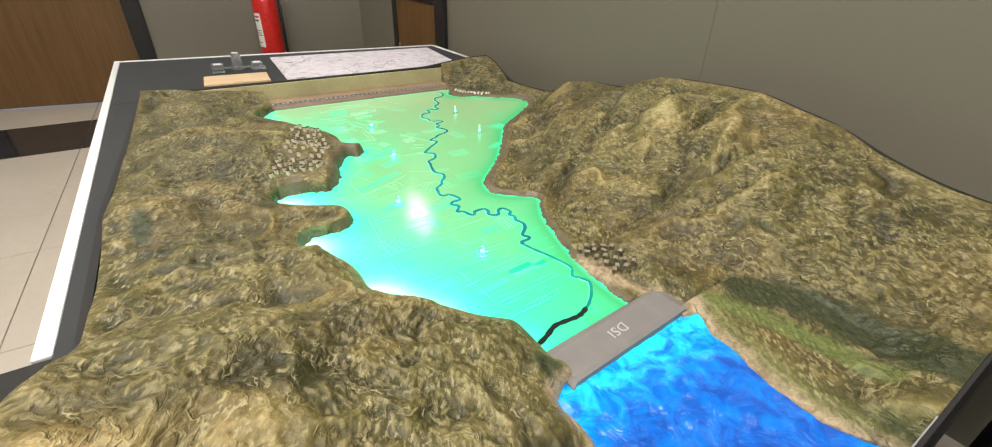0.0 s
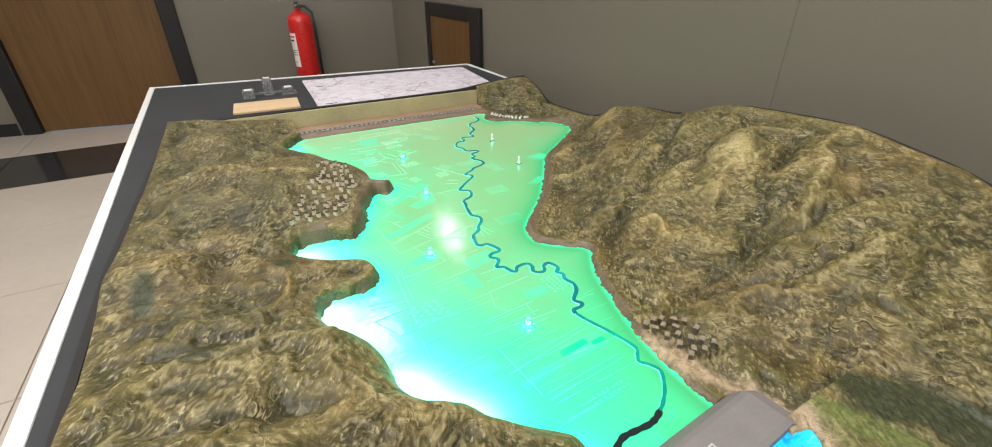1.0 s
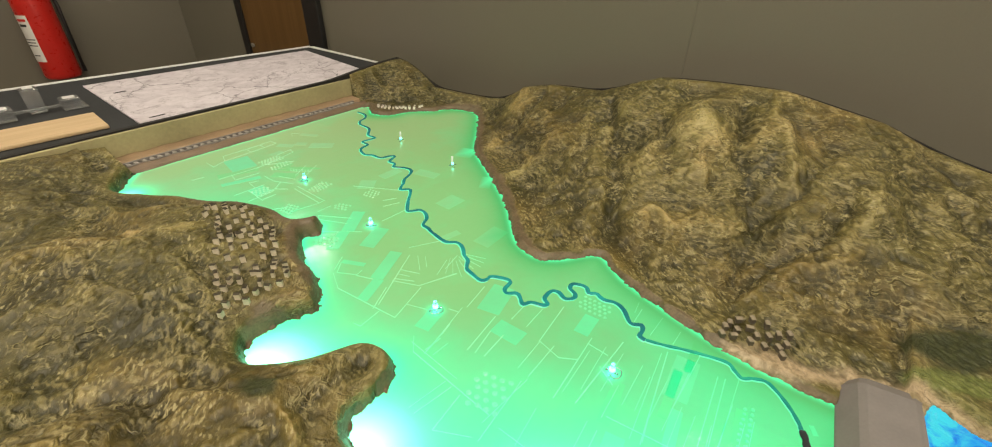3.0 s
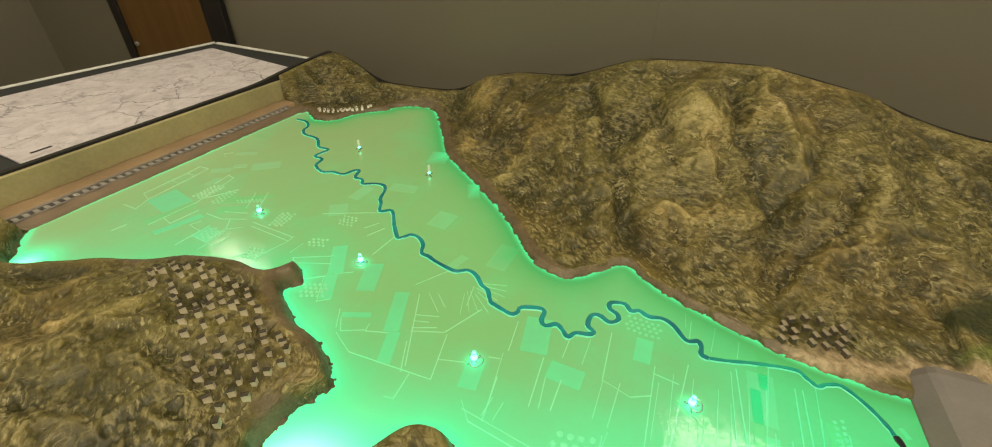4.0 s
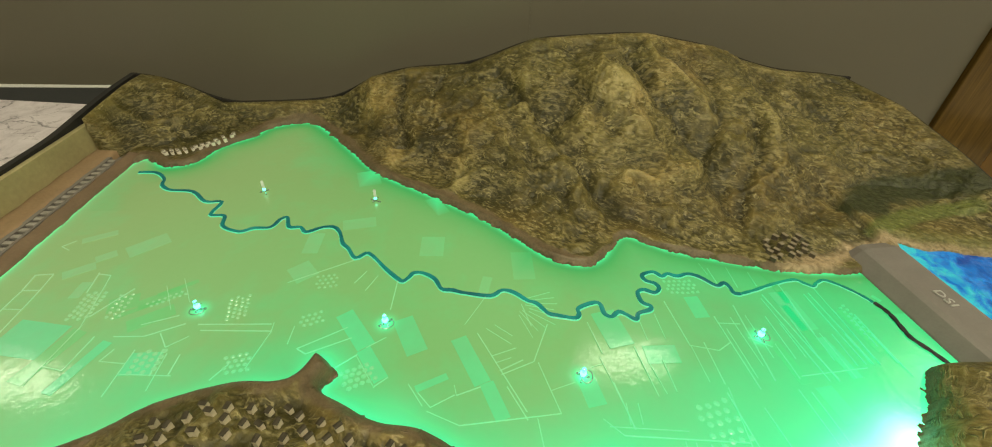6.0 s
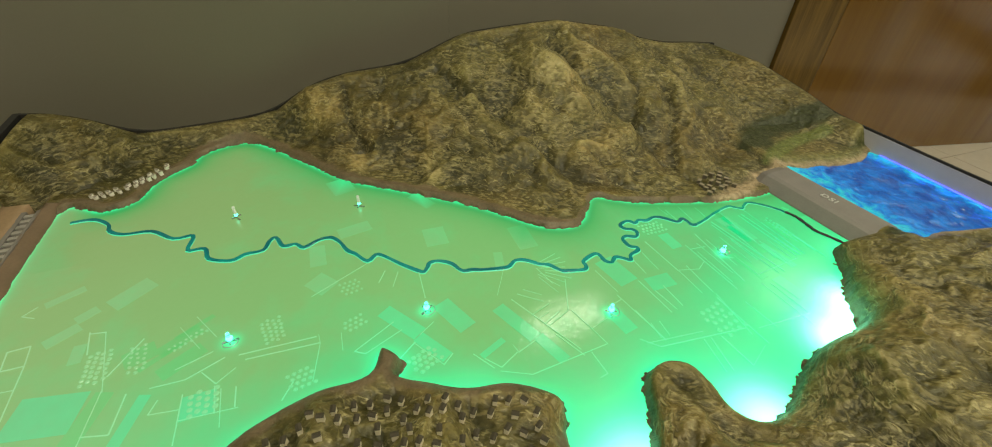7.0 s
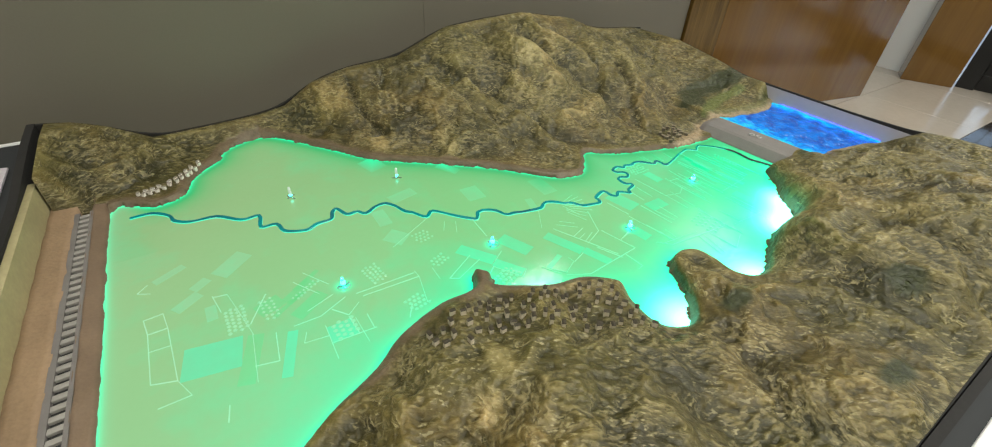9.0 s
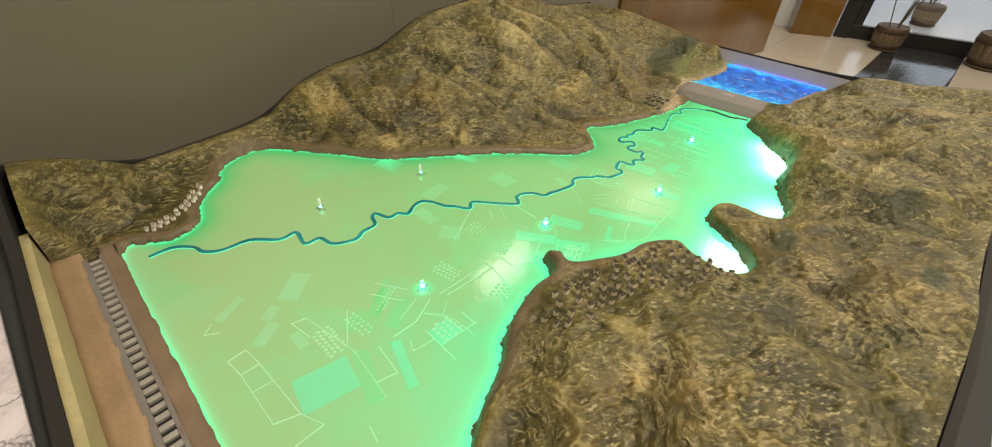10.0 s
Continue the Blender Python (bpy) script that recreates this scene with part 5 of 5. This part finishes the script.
def patch(cx, cy, w, h, angle, mat, z=0.0005):
    bm = bmesh.new()
    bmesh.ops.create_grid(bm, x_segments=1, y_segments=1, size=0.5, matrix=Matrix.LocRotScale((cx, cy, ZP + z + 0.0003), Euler((0, 0, radians(angle))), (w, h, 1)))
    made = bmesh.ops.extrude_face_region(bm, geom=list(bm.faces))
    bmesh.ops.translate(bm, verts=[v for v in made["geom"] if isinstance(v, bmesh.types.BMVert)], vec=(0, 0, -0.0003))
    bmesh.ops.recalc_face_normals(bm, faces=bm.faces)
    return lit_part("field_patch", bm, mat)


# bright fields, then pale ones: centre, size, turn
PATCHES = [(0.547, 1.745, 0.077, 0.058, 79), (0.499, 1.650, 0.015, 0.084, 71), (0.548, 1.304, 0.026, 0.075, 124), (0.488, 1.271, 0.020, 0.058, 122), (0.535, 1.225, 0.030, 0.067, 113),
           (0.490, 1.140, 0.023, 0.081, 113), (0.428, 1.110, 0.019, 0.055, 110), (0.457, 1.190, 0.044, 0.010, 114), (0.489, 0.874, 0.047, 0.030, 90), (0.574, 0.789, 0.023, 0.043, 93), (0.437, 0.985, 0.025, 0.044, 100),
           (0.475, 0.625, 0.015, 0.069, 98), (0.405, 0.673, 0.024, 0.051, 98), (0.537, 0.932, 0.038, 0.066, 102), (0.582, 0.489, 0.006, 0.014, 118), (0.501, 1.572, 0.040, 0.035, 91)]
PALE = [(0.746, 1.689, 0.033, 0.063, 40), (0.771, 1.783, 0.015, 0.052, 28), (0.684, 1.764, 0.020, 0.044, 34), (0.671, 1.410, 0.037, 0.041, 128), (0.730, 1.203, 0.041, 0.052, 88), (0.676, 1.049, 0.036, 0.067, 90),
        (0.799, 1.341, 0.060, 0.030, 101), (0.744, 1.411, 0.027, 0.055, 89), (0.630, 1.114, 0.016, 0.041, 76), (0.853, 1.200, 0.026, 0.059, 120), (0.958, 1.349, 0.046, 0.058, 106), (0.562, 0.641, 0.032, 0.078, 94),
        (0.718, 1.742, 0.018, 0.030, 36), (0.640, 1.735, 0.016, 0.034, 90)]
DEEP = [(0.518, 1.699, 0.023, 0.089, 71), (0.619, 1.607, 0.021, 0.058, 33), (0.640, 1.590, 0.008, 0.056, 33), (0.598, 1.628, 0.008, 0.058, 33), (0.580, 1.600, 0.024, 0.060, 33), (0.612, 0.640, 0.012, 0.070, 94),
        (0.530, 0.645, 0.012, 0.085, 95), (0.610, 1.655, 0.030, 0.040, 20), (0.470, 0.700, 0.016, 0.070, 97), (0.520, 0.560, 0.014, 0.080, 97), (0.700, 0.960, 0.020, 0.030, 95)]
for q in PATCHES:
    patch(*q, FIELD)
for q in PALE:
    patch(*q, FIELD_PALE)
for q in DEEP:
    patch(*q, FIELD_DEEP)


def line_strip(x0, y0, x1, y1, w=0.0009):
    a, b = np.array((x0, y0)), np.array((x1, y1))
    ln = np.hypot(*(b - a))
    bm = box(-ln / 2, -w / 2, 0.0006, ln / 2, w / 2, 0.0014)
    bmesh.ops.transform(bm, verts=bm.verts, matrix=pose((x0 + x1) / 2, (y0 + y1) / 2, ZP, 0, 0, math.degrees(math.atan2(y1 - y0, x1 - x0))))
    return lit_part("engraved_line", bm, FIELD_LINE)


# tracks and field bounds by the channel
LINES_CANAL = [(0.677, 1.798, 0.641, 1.794), (0.641, 1.820, 0.641, 1.794), (0.641, 1.794, 0.531, 1.790), (0.641, 1.820, 0.542, 1.821), (0.677, 1.798, 0.675, 1.824), (0.675, 1.824, 0.641, 1.820),
               (0.604, 1.821, 0.602, 1.793), (0.531, 1.790, 0.497, 1.776), (0.542, 1.821, 0.531, 1.790), (0.497, 1.776, 0.497, 1.815), (0.501, 1.697, 0.493, 1.666), (0.493, 1.666, 0.548, 1.659), (0.563, 1.689, 0.472, 1.699),
               (0.506, 1.628, 0.501, 1.592), (0.506, 1.628, 0.525, 1.620), (0.523, 1.592, 0.453, 1.594), (0.485, 1.592, 0.480, 1.525), (0.516, 1.547, 0.459, 1.545), (0.513, 1.529, 0.482, 1.529), (0.523, 1.555, 0.481, 1.552)]
LINES_ROAD = [(0.551, 1.573, 0.526, 1.554), (0.526, 1.554, 0.544, 1.531), (0.546, 1.592, 0.567, 1.546), (0.547, 1.633, 0.546, 1.592), (0.567, 1.607, 0.583, 1.562), (0.565, 1.528, 0.562, 1.425), (0.554, 1.520, 0.549, 1.421),
              (0.471, 1.474, 0.495, 1.459), (0.678, 1.729, 0.634, 1.722), (0.671, 1.708, 0.629, 1.700), (0.671, 1.708, 0.675, 1.729), (0.629, 1.700, 0.561, 1.688), (0.640, 1.655, 0.585, 1.688), (0.565, 1.422, 0.548, 1.421),
              (0.548, 1.421, 0.487, 1.435), (0.557, 1.391, 0.525, 1.392), (0.660, 1.590, 0.610, 1.560), (0.645, 1.610, 0.595, 1.580), (0.455, 1.737, 0.430, 1.742), (0.760, 1.815, 0.745, 1.830), (0.745, 1.830, 0.735, 1.812)]
# parcels by the village, then those towards the dam
LINES_VILLAGE = [(0.517, 1.377, 0.552, 1.315), (0.508, 1.363, 0.533, 1.306), (0.517, 1.377, 0.508, 1.363), (0.515, 1.283, 0.532, 1.258), (0.483, 1.320, 0.504, 1.293), (0.504, 1.295, 0.452, 1.263), (0.454, 1.263, 0.467, 1.247),
                 (0.443, 1.207, 0.422, 1.190), (0.422, 1.190, 0.438, 1.160), (0.452, 1.161, 0.437, 1.158), (0.437, 1.158, 0.448, 1.127), (0.417, 1.194, 0.397, 1.154), (0.397, 1.154, 0.407, 1.029), (0.447, 1.093, 0.400, 1.071),
                 (0.642, 1.322, 0.668, 1.307), (0.625, 1.302, 0.658, 1.287), (0.645, 1.254, 0.584, 1.258), (0.646, 1.427, 0.696, 1.333), (0.535, 1.129, 0.411, 1.071), (0.456, 1.220, 0.424, 1.200)]
LINES_MIDDLE = [(0.495, 1.110, 0.507, 1.076), (0.484, 1.105, 0.491, 1.084), (0.471, 1.101, 0.487, 1.068), (0.465, 1.099, 0.484, 1.053), (0.543, 1.116, 0.514, 1.082), (0.549, 1.103, 0.528, 1.079), (0.485, 1.053, 0.547, 1.026),
                (0.439, 1.037, 0.450, 1.003), (0.472, 0.977, 0.476, 0.961), (0.487, 0.962, 0.413, 0.948), (0.482, 1.048, 0.407, 1.029), (0.402, 1.059, 0.363, 1.056), (0.363, 1.056, 0.361, 1.069), (0.398, 0.979, 0.376, 0.958),
                (0.376, 0.958, 0.361, 0.812), (0.388, 0.973, 0.378, 0.879), (0.418, 0.945, 0.389, 0.947), (0.417, 0.930, 0.389, 0.932), (0.551, 1.147, 0.608, 1.113), (0.588, 1.060, 0.545, 1.050)]
LINES_RIVER = [(0.549, 0.966, 0.493, 0.957), (0.503, 0.909, 0.425, 0.900), (0.474, 0.896, 0.428, 0.888), (0.549, 0.887, 0.514, 0.886), (0.562, 0.860, 0.515, 0.859), (0.479, 0.876, 0.431, 0.874), (0.587, 0.836, 0.501, 0.828),
               (0.502, 0.827, 0.492, 0.790), (0.492, 0.790, 0.506, 0.766), (0.554, 0.770, 0.430, 0.762), (0.507, 0.806, 0.439, 0.806), (0.502, 0.827, 0.443, 0.825), (0.427, 0.809, 0.326, 0.801), (0.659, 0.735, 0.625, 0.734),
               (0.660, 0.702, 0.613, 0.704), (0.647, 0.670, 0.615, 0.671), (0.672, 0.745, 0.644, 0.741), (0.694, 0.781, 0.655, 0.640), (0.404, 0.771, 0.348, 0.764), (0.448, 0.953, 0.383, 0.943), (0.366, 0.888, 0.309, 0.897)]
LINES_DAM = [(0.588, 0.678, 0.437, 0.662), (0.512, 0.660, 0.441, 0.648), (0.595, 0.603, 0.461, 0.594), (0.597, 0.594, 0.461, 0.583), (0.607, 0.579, 0.460, 0.574), (0.512, 0.549, 0.462, 0.547), (0.596, 0.672, 0.437, 0.649),
             (0.427, 0.712, 0.328, 0.704), (0.364, 0.876, 0.307, 0.886), (0.361, 0.859, 0.304, 0.853), (0.304, 0.853, 0.325, 0.810), (0.513, 0.737, 0.495, 0.710), (0.354, 0.792, 0.350, 0.691), (0.447, 0.696, 0.456, 0.596),
             (0.441, 0.736, 0.575, 0.730), (0.350, 0.691, 0.423, 0.697), (0.348, 0.812, 0.434, 0.804), (0.515, 0.635, 0.616, 0.633), (0.541, 0.770, 0.538, 0.737)]
rng = random.Random(11)
for group_of_lines in (LINES_CANAL, LINES_ROAD, LINES_VILLAGE, LINES_MIDDLE, LINES_RIVER, LINES_DAM):
    for q in group_of_lines:
        line_strip(*q, rng.choice((0.0009, 0.0012, 0.0015)))
# faint furrows of the long strip fields
for k in range(14):
    y = 0.535 + 0.0165 * k + rng.uniform(-0.004, 0.004)
    west = 0.44 + rng.uniform(0.0, 0.05)
    line_strip(west, y + 0.004, west + rng.uniform(0.05, 0.12), y + rng.uniform(0.004, 0.010), 0.0008)
for k in range(9):
    a = radians(200 + 11 * k)
    r = rng.uniform(0.020, 0.032)
    line_strip(0.592 + r * math.cos(a), 1.075 + r * math.sin(a), 0.592 + (r + 0.045) * math.cos(a), 1.075 + (r + 0.045) * math.sin(a), 0.0008)


def orchard(cx, cy, rows, cols, pitch, angle, size):
    """Small round tree dots of one orchard."""
    bm = bmesh.new()
    turn = Matrix.Rotation(radians(angle), 4, "Z")
    for i in range(rows):
        for j in range(cols):
            p = turn @ Vector(((i - rows / 2) * pitch + rng.uniform(-1, 1) * pitch * 0.12, (j - cols / 2 + 0.5 * (i % 2)) * pitch, 0))
            bmesh.ops.create_cone(bm, cap_ends=True, segments=8, radius1=size, radius2=size * 0.6, depth=0.0015, matrix=Matrix.Translation((cx + p.x, cy + p.y, ZP + 0.0012)))
    return tagged(lit_part("orchard", bm, FIELD_DOT), kind="stuff")


for q in ((0.393, 0.838, 5, 4, 0.0125, 12, 0.0042), (0.474, 1.290, 4, 5, 0.0085, 24, 0.0036), (0.501, 1.572, 4, 4, 0.0095, 91, 0.0040), (0.594, 1.488, 4, 6, 0.0080, 100, 0.0030), (0.605, 1.709, 4, 7, 0.0080, 90, 0.0032),
          (0.601, 1.661, 3, 6, 0.0085, 96, 0.0028), (0.622, 0.799, 4, 6, 0.0085, 0, 0.0028), (0.619, 1.600, 2, 7, 0.0075, 33, 0.0024), (0.573, 1.374, 3, 4, 0.0085, 20, 0.0030), (0.500, 1.452, 4, 4, 0.0085, 13, 0.0032),
          (0.652, 1.369, 4, 4, 0.0085, 8, 0.0026), (0.534, 0.560, 2, 8, 0.0085, 95, 0.0026)):
    orchard(*q)


def aslant(bm, shift=0.0):
    for v in bm.verts:
        v.co.y += float(north_skew(v.co.x, v.co.y)) + shift
    return bm


def canal():
    """Sand ledge, slotted channel and mud bank between the plain and the far board."""
    part("far_face", aslant(box(0.01, Y1 + 0.004, ZP - 0.02, 1.08, Y1 + 0.016, 0.5555)), FACE, MODEL, "pale ochre plastered upright face")

    def strip(y0, y1, z0, z1, mat, label, seed):
        bm = bmesh.new()
        rows = []
        xs = np.linspace(0.30, 1.085, 160)
        lo = y0 + 0.0030 * fractal(xs, xs * 0 + 0.2, 40, seed, 4)
        hi = y1 + 0.0036 * fractal(xs, xs * 0 + 0.7, 26, seed + 1, 4)
        for x, a, b in zip(xs, lo, hi):
            rows.append([bm.verts.new((x, a + (b - a) * k / 4, z0 + (z1 - z0) * k / 4 + 0.0010 * math.sin(x * 90 + k))) for k in range(5)] + [bm.verts.new((x, b, ZP - 0.02)), bm.verts.new((x, a, ZP - 0.02))])
        for r, q in zip(rows, rows[1:]):
            for i in range(7):
                bm.faces.new((r[i], r[(i + 1) % 7], q[(i + 1) % 7], q[i]))
        bm.faces.new(rows[0])
        bm.faces.new(rows[-1][::-1])
        bmesh.ops.recalc_face_normals(bm, faces=bm.faces)
        return part("ledge", aslant(bm), mat, MODEL, label, True)
    strip(1.867, 1.891, ZP + 0.004, ZP + 0.012, MUD, "brown mud bank", 21)
    strip(1.916, 1.957, ZP + 0.012, ZP + 0.017, SAND, "sandy track along the channel", 25)
    ch = part("channel", aslant(box(0.34, 1.889, ZP - 0.01, 1.03, 1.918, ZP + 0.0065)), RUBBER, MODEL, "grey model channel with dark slots")
    for y0, y1 in ((1.8885, 1.8935), (1.9095, 1.9175)):
        bm = bmesh.new()
        for k in range(24):
            x = 0.338 + k * 0.029
            box(x, y0, ZP - 0.005, x + 0.029, y1, ZP + 0.0125, 0, bm)
        bmesh.ops.remove_doubles(bm, verts=bm.verts, dist=1e-5)
        part("rail", aslant(bm), CONCRETE, ch)
    x = 0.345
    while x < 1.018:
        part("slat", aslant(box(x, 1.8936, ZP + 0.0062, x + 0.0090, 1.9094, ZP + 0.0118, 0.0008)), SLAT, ch)
        x += 0.0172


canal()


def dam():
    bm = bmesh.new()
    rows = []
    for x, shift in ((0.432, -0.012), (0.44, -0.008), (0.54, 0.0), (0.65, 0.008), (0.672, 0.010), (0.69, 0.006)):
        sec = [(0.470, ZP - 0.02), (0.464, ZP + 0.003), (0.448, 0.5085), (0.440, 0.5125), (0.392, 0.5165), (0.385, 0.5145), (0.382, ZP - 0.02)]
        drop = 0.006 if x in (0.432, 0.69) else 0.0
        rows.append([bm.verts.new((x, y + shift, z - (drop if z > ZP + 0.002 else 0))) for y, z in sec])
    for r, q in zip(rows, rows[1:]):
        for i in range(7):
            bm.faces.new((r[i], r[(i + 1) % 7], q[(i + 1) % 7], q[i]))
    bm.faces.new(rows[0]); bm.faces.new(rows[-1][::-1])
    bmesh.ops.recalc_face_normals(bm, faces=bm.faces)
    body = part("dam", bm, CONCRETE, MODEL, "grey concrete model dam with raised letters")
    text = bpy.data.curves.new("dam_letters", "FONT")
    text.body, text.size, text.extrude, text.align_x, text.align_y = "DSI", 0.022, 0.0010, "CENTER", "CENTER"
    text.space_character = 1.15
    ob = new("dam_letters_curve", text)
    bpy.context.view_layer.update()
    mesh = bpy.data.meshes.new_from_object(ob.evaluated_get(bpy.context.evaluated_depsgraph_get()))
    bpy.data.objects.remove(ob)
    mesh.materials.clear()
    mesh.materials.append(LETTER)
    letters = new("letters", mesh)
    letters.parent = body
    letters.matrix_local = pose(0.552, 0.417, 0.5152, -5, 0, 186)
    tagged(letters, "pale raised letters DSI")
    return body


dam()


def lake():
    pts = smooth_line(LAKE, 4, True)
    x0, x1, y0, y1 = 0.33, 0.700, 0.1135, 0.400
    pitch = 0.005
    nx, ny = int((x1 - x0) / pitch) + 1, int((y1 - y0) / pitch) + 1
    gx, gy = np.meshgrid(np.linspace(x0, x1, nx), np.linspace(y0, y1, ny))
    z = 0.5062 + 0.0035 * fractal(gx, gy, 30, 31, 4) + 0.002 * fractal(gx, gy, 90, 32, 2)
    index = np.arange(nx * ny).reshape(ny, nx)
    quads = np.stack([index[:-1, :-1], index[:-1, 1:], index[1:, 1:], index[1:, :-1]], -1).reshape(-1, 4)
    mesh = bpy.data.meshes.new("reservoir")
    mesh.from_pydata(np.stack([gx.ravel(), gy.ravel(), z.ravel()], 1).tolist(), [], quads.tolist())
    mesh.polygons.foreach_set("use_smooth", [True] * len(mesh.polygons))
    mesh.materials.append(WATER)
    ob = new("reservoir", mesh)
    ob.parent = MODEL
    tagged(ob, "rippled clear film over blue light as reservoir water")
    part("reservoir_wall", box(0.30, Y0 - 0.0002, ZP - 0.01, 0.72, Y0 + 0.0012, 0.549), PALE_PLATE, MODEL, "pale grey upright plate behind the water")
    # added strip, only there to throw blue light on the plate
    part("plate_fill_strip", box(0.365, Y0 + 0.0016, 0.5068, 0.655, Y0 + 0.0036, 0.5088), BLUE_FILL, MODEL, "blue glowing strip added to light the plate")


lake()


def led_post(x, y, tall, seed):
    label = "small white lit post on a tiny cross base" if tall else "short post with a glowing cyan lamp"
    p = thing("marker_lamp", pose(x, y, ZP + 0.0008, 0, 0, seed * 31), label, "lamp", "marker lamps on the plain")
    part("base_bar", box(-0.011, -0.0012, 0.0, 0.011, 0.0012, 0.002), ACRYLIC, p)
    part("base_bar", box(-0.0012, -0.009, 0.0021, 0.0012, 0.009, 0.0036), ACRYLIC, p)
    bm = bmesh.new()
    bmesh.ops.create_icosphere(bm, subdivisions=2, radius=0.0032 if tall else 0.0046, matrix=Matrix.Translation((0, 0, 0.0072)))
    part("bulb", bm, LED, p, "glowing cyan bulb", True)
    h = 0.021 if tall else 0.013
    part("post", lathe([(0.0026, 0.0095), (0.0028, 0.0105), (0.0028, h + 0.004), (0.0022, h + 0.005)], 12), POST_WHITE if tall else ACRYLIC, p, "", True)
    if not tall:
        bm = bmesh.new()
        ring = [(0.010 * math.cos(a) , 0.007 * math.sin(a) + 0.006, 0.003) for a in np.linspace(0, 2 * math.pi, 17)]
        part("wire_loop", tube(ring, 0.0006, 5), METAL, p, "", True)
        bm.free()


for i, (x, y, tall) in enumerate(((0.908, 1.548, True), (0.872, 1.322, True), (0.594, 1.540, False), (0.558, 1.262, False), (0.458, 0.992, False), (0.513, 0.720, False))):
    led_post(x, y, tall, i + 1)


# ---- houses of the three villages ----
def house(name, wall_mat, roof_mat, w, l, h, label, group):
    t = thing(name, pose(0, 0, 0), label, "model house", group)
    part("wall", box(-l / 2, -w / 2, -0.009, l / 2, w / 2, h), wall_mat, t)
    bm = bmesh.new()
    o = 0.0006
    ends = []
    for x in (-l / 2 - o, l / 2 + o):
        ends.append([bm.verts.new(v) for v in ((x, -w / 2 - o, h), (x, w / 2 + o, h), (x, 0, h + w * 0.22))])
    a, b = ends
    bm.faces.new(a)
    bm.faces.new(b[::-1])
    for i in range(3):
        bm.faces.new((a[i], a[(i + 1) % 3], b[(i + 1) % 3], b[i]))
    bmesh.ops.recalc_face_normals(bm, faces=bm.faces)
    part("roof", bm, roof_mat, t)
    return t


def village(seeds, spots, base):
    for i, (x, y, a) in enumerate(spots):
        z = ground_at(x, y) + 0.0028
        m = pose(x, y, z, 0, 0, a)
        if i == 0:
            base.matrix_world = m
        else:
            copy_thing(base, m)


def scatter(seed, area, count, gap, turn):
    rng = random.Random(seed)
    spots = []
    tries = 0
    while len(spots) < count and tries < 6000:
        tries += 1
        u, v = rng.random(), rng.random()
        x, y = area(u, v)
        if all((x - p) ** 2 + (y - q) ** 2 > gap * gap for p, q, _ in spots):
            spots.append((x, y, turn(x, y) + rng.uniform(-16, 16) + rng.choice((0, 0, 90))))
    return spots


def hill_area(u, v):
    """A crescent on the headland by the small pier."""
    y = 1.185 + 0.295 * u
    shore = np.interp(y, [1.15, 1.20, 1.25, 1.30, 1.36, 1.42, 1.48], [0.335, 0.36, 0.375, 0.395, 0.425, 0.42, 0.405])
    depth = np.interp(y, [1.15, 1.22, 1.30, 1.40, 1.48], [0.10, 0.115, 0.10, 0.085, 0.05])
    return shore - 0.012 - depth * v, y


village(1, scatter(4, hill_area, 72, 0.0160, lambda x, y: -60 + 200 * (y - 1.15)), house("village_house", HOUSE_WALL, HOUSE_ROOF, 0.0054, 0.0080, 0.0072, "tiny beige house with dark gabled roof on the hillside", "hillside village houses"))


def slope_area(u, v):
    return 0.664 + 0.050 * v + 0.012 * (1 - u), 0.538 + 0.082 * u


village(2, scatter(7, slope_area, 22, 0.0150, lambda x, y: 35), house("slope_house", HOUSE_BROWN, HOUSE_DULL, 0.0062, 0.0092, 0.0055, "tiny dark house with cream roof at the mountain's foot", "mountain village houses"))


def bank_area(u, v):
    return 1.049 + 0.078 * u * u + 0.017 * v, 1.812 - 0.122 * u + 0.006 * v


village(3, scatter(9, bank_area, 26, 0.0115, lambda x, y: -30), house("bank_house", HOUSE_PALE, HOUSE_ROOF_PALE, 0.0048, 0.0070, 0.0045, "tiny whitish house beside the lit plain", "far village houses"))


# ---- floor tiles, last ----
def tile_mesh(name, wide, deep, mat):
    gap = 0.0016
    bm = box(-wide / 2 + gap, -deep / 2 + gap, -0.008, wide / 2 - gap, deep / 2 - gap, 0.0, 0.0015)
    mesh = bpy.data.meshes.new(name)
    bm.to_mesh(mesh)
    bm.free()
    mesh.materials.append(mat)
    return mesh


def floor_tiles():
    pale, dark = tile_mesh("tile", 0.60, 0.60, TILE), tile_mesh("dark_tile", 0.60, 0.60, TILE_DARK)
    border = tile_mesh("border_tile", 0.455, 0.60, TILE_DARK)
    border_pale = tile_mesh("border_tile_pale", 0.455, 0.60, TILE)
    turn = pose(0, 0, 0, 0, 0, -1)
    for i in range(-7, 5):
        for j in range(-7, 9):
            x, y = (0.30 if i == 0 else 0.30 + 0.5275 * np.sign(i) + 0.60 * (i - np.sign(i))), 1.30 + 0.60 * j
            p = turn @ Vector((x, y, 0))
            if p.y < -3.0 or p.x < -3.8 or p.x > 2.9 or p.y > 5.2:
                continue
            if i == 0:
                mesh = border if j == 4 or p.y < 3.6 else border_pale
            else:
                mesh = dark if j == 4 else pale
            ob = new("tile", mesh)
            ob.parent = FLOOR
            ob.matrix_local = turn @ pose(x, y, 0)


floor_tiles()
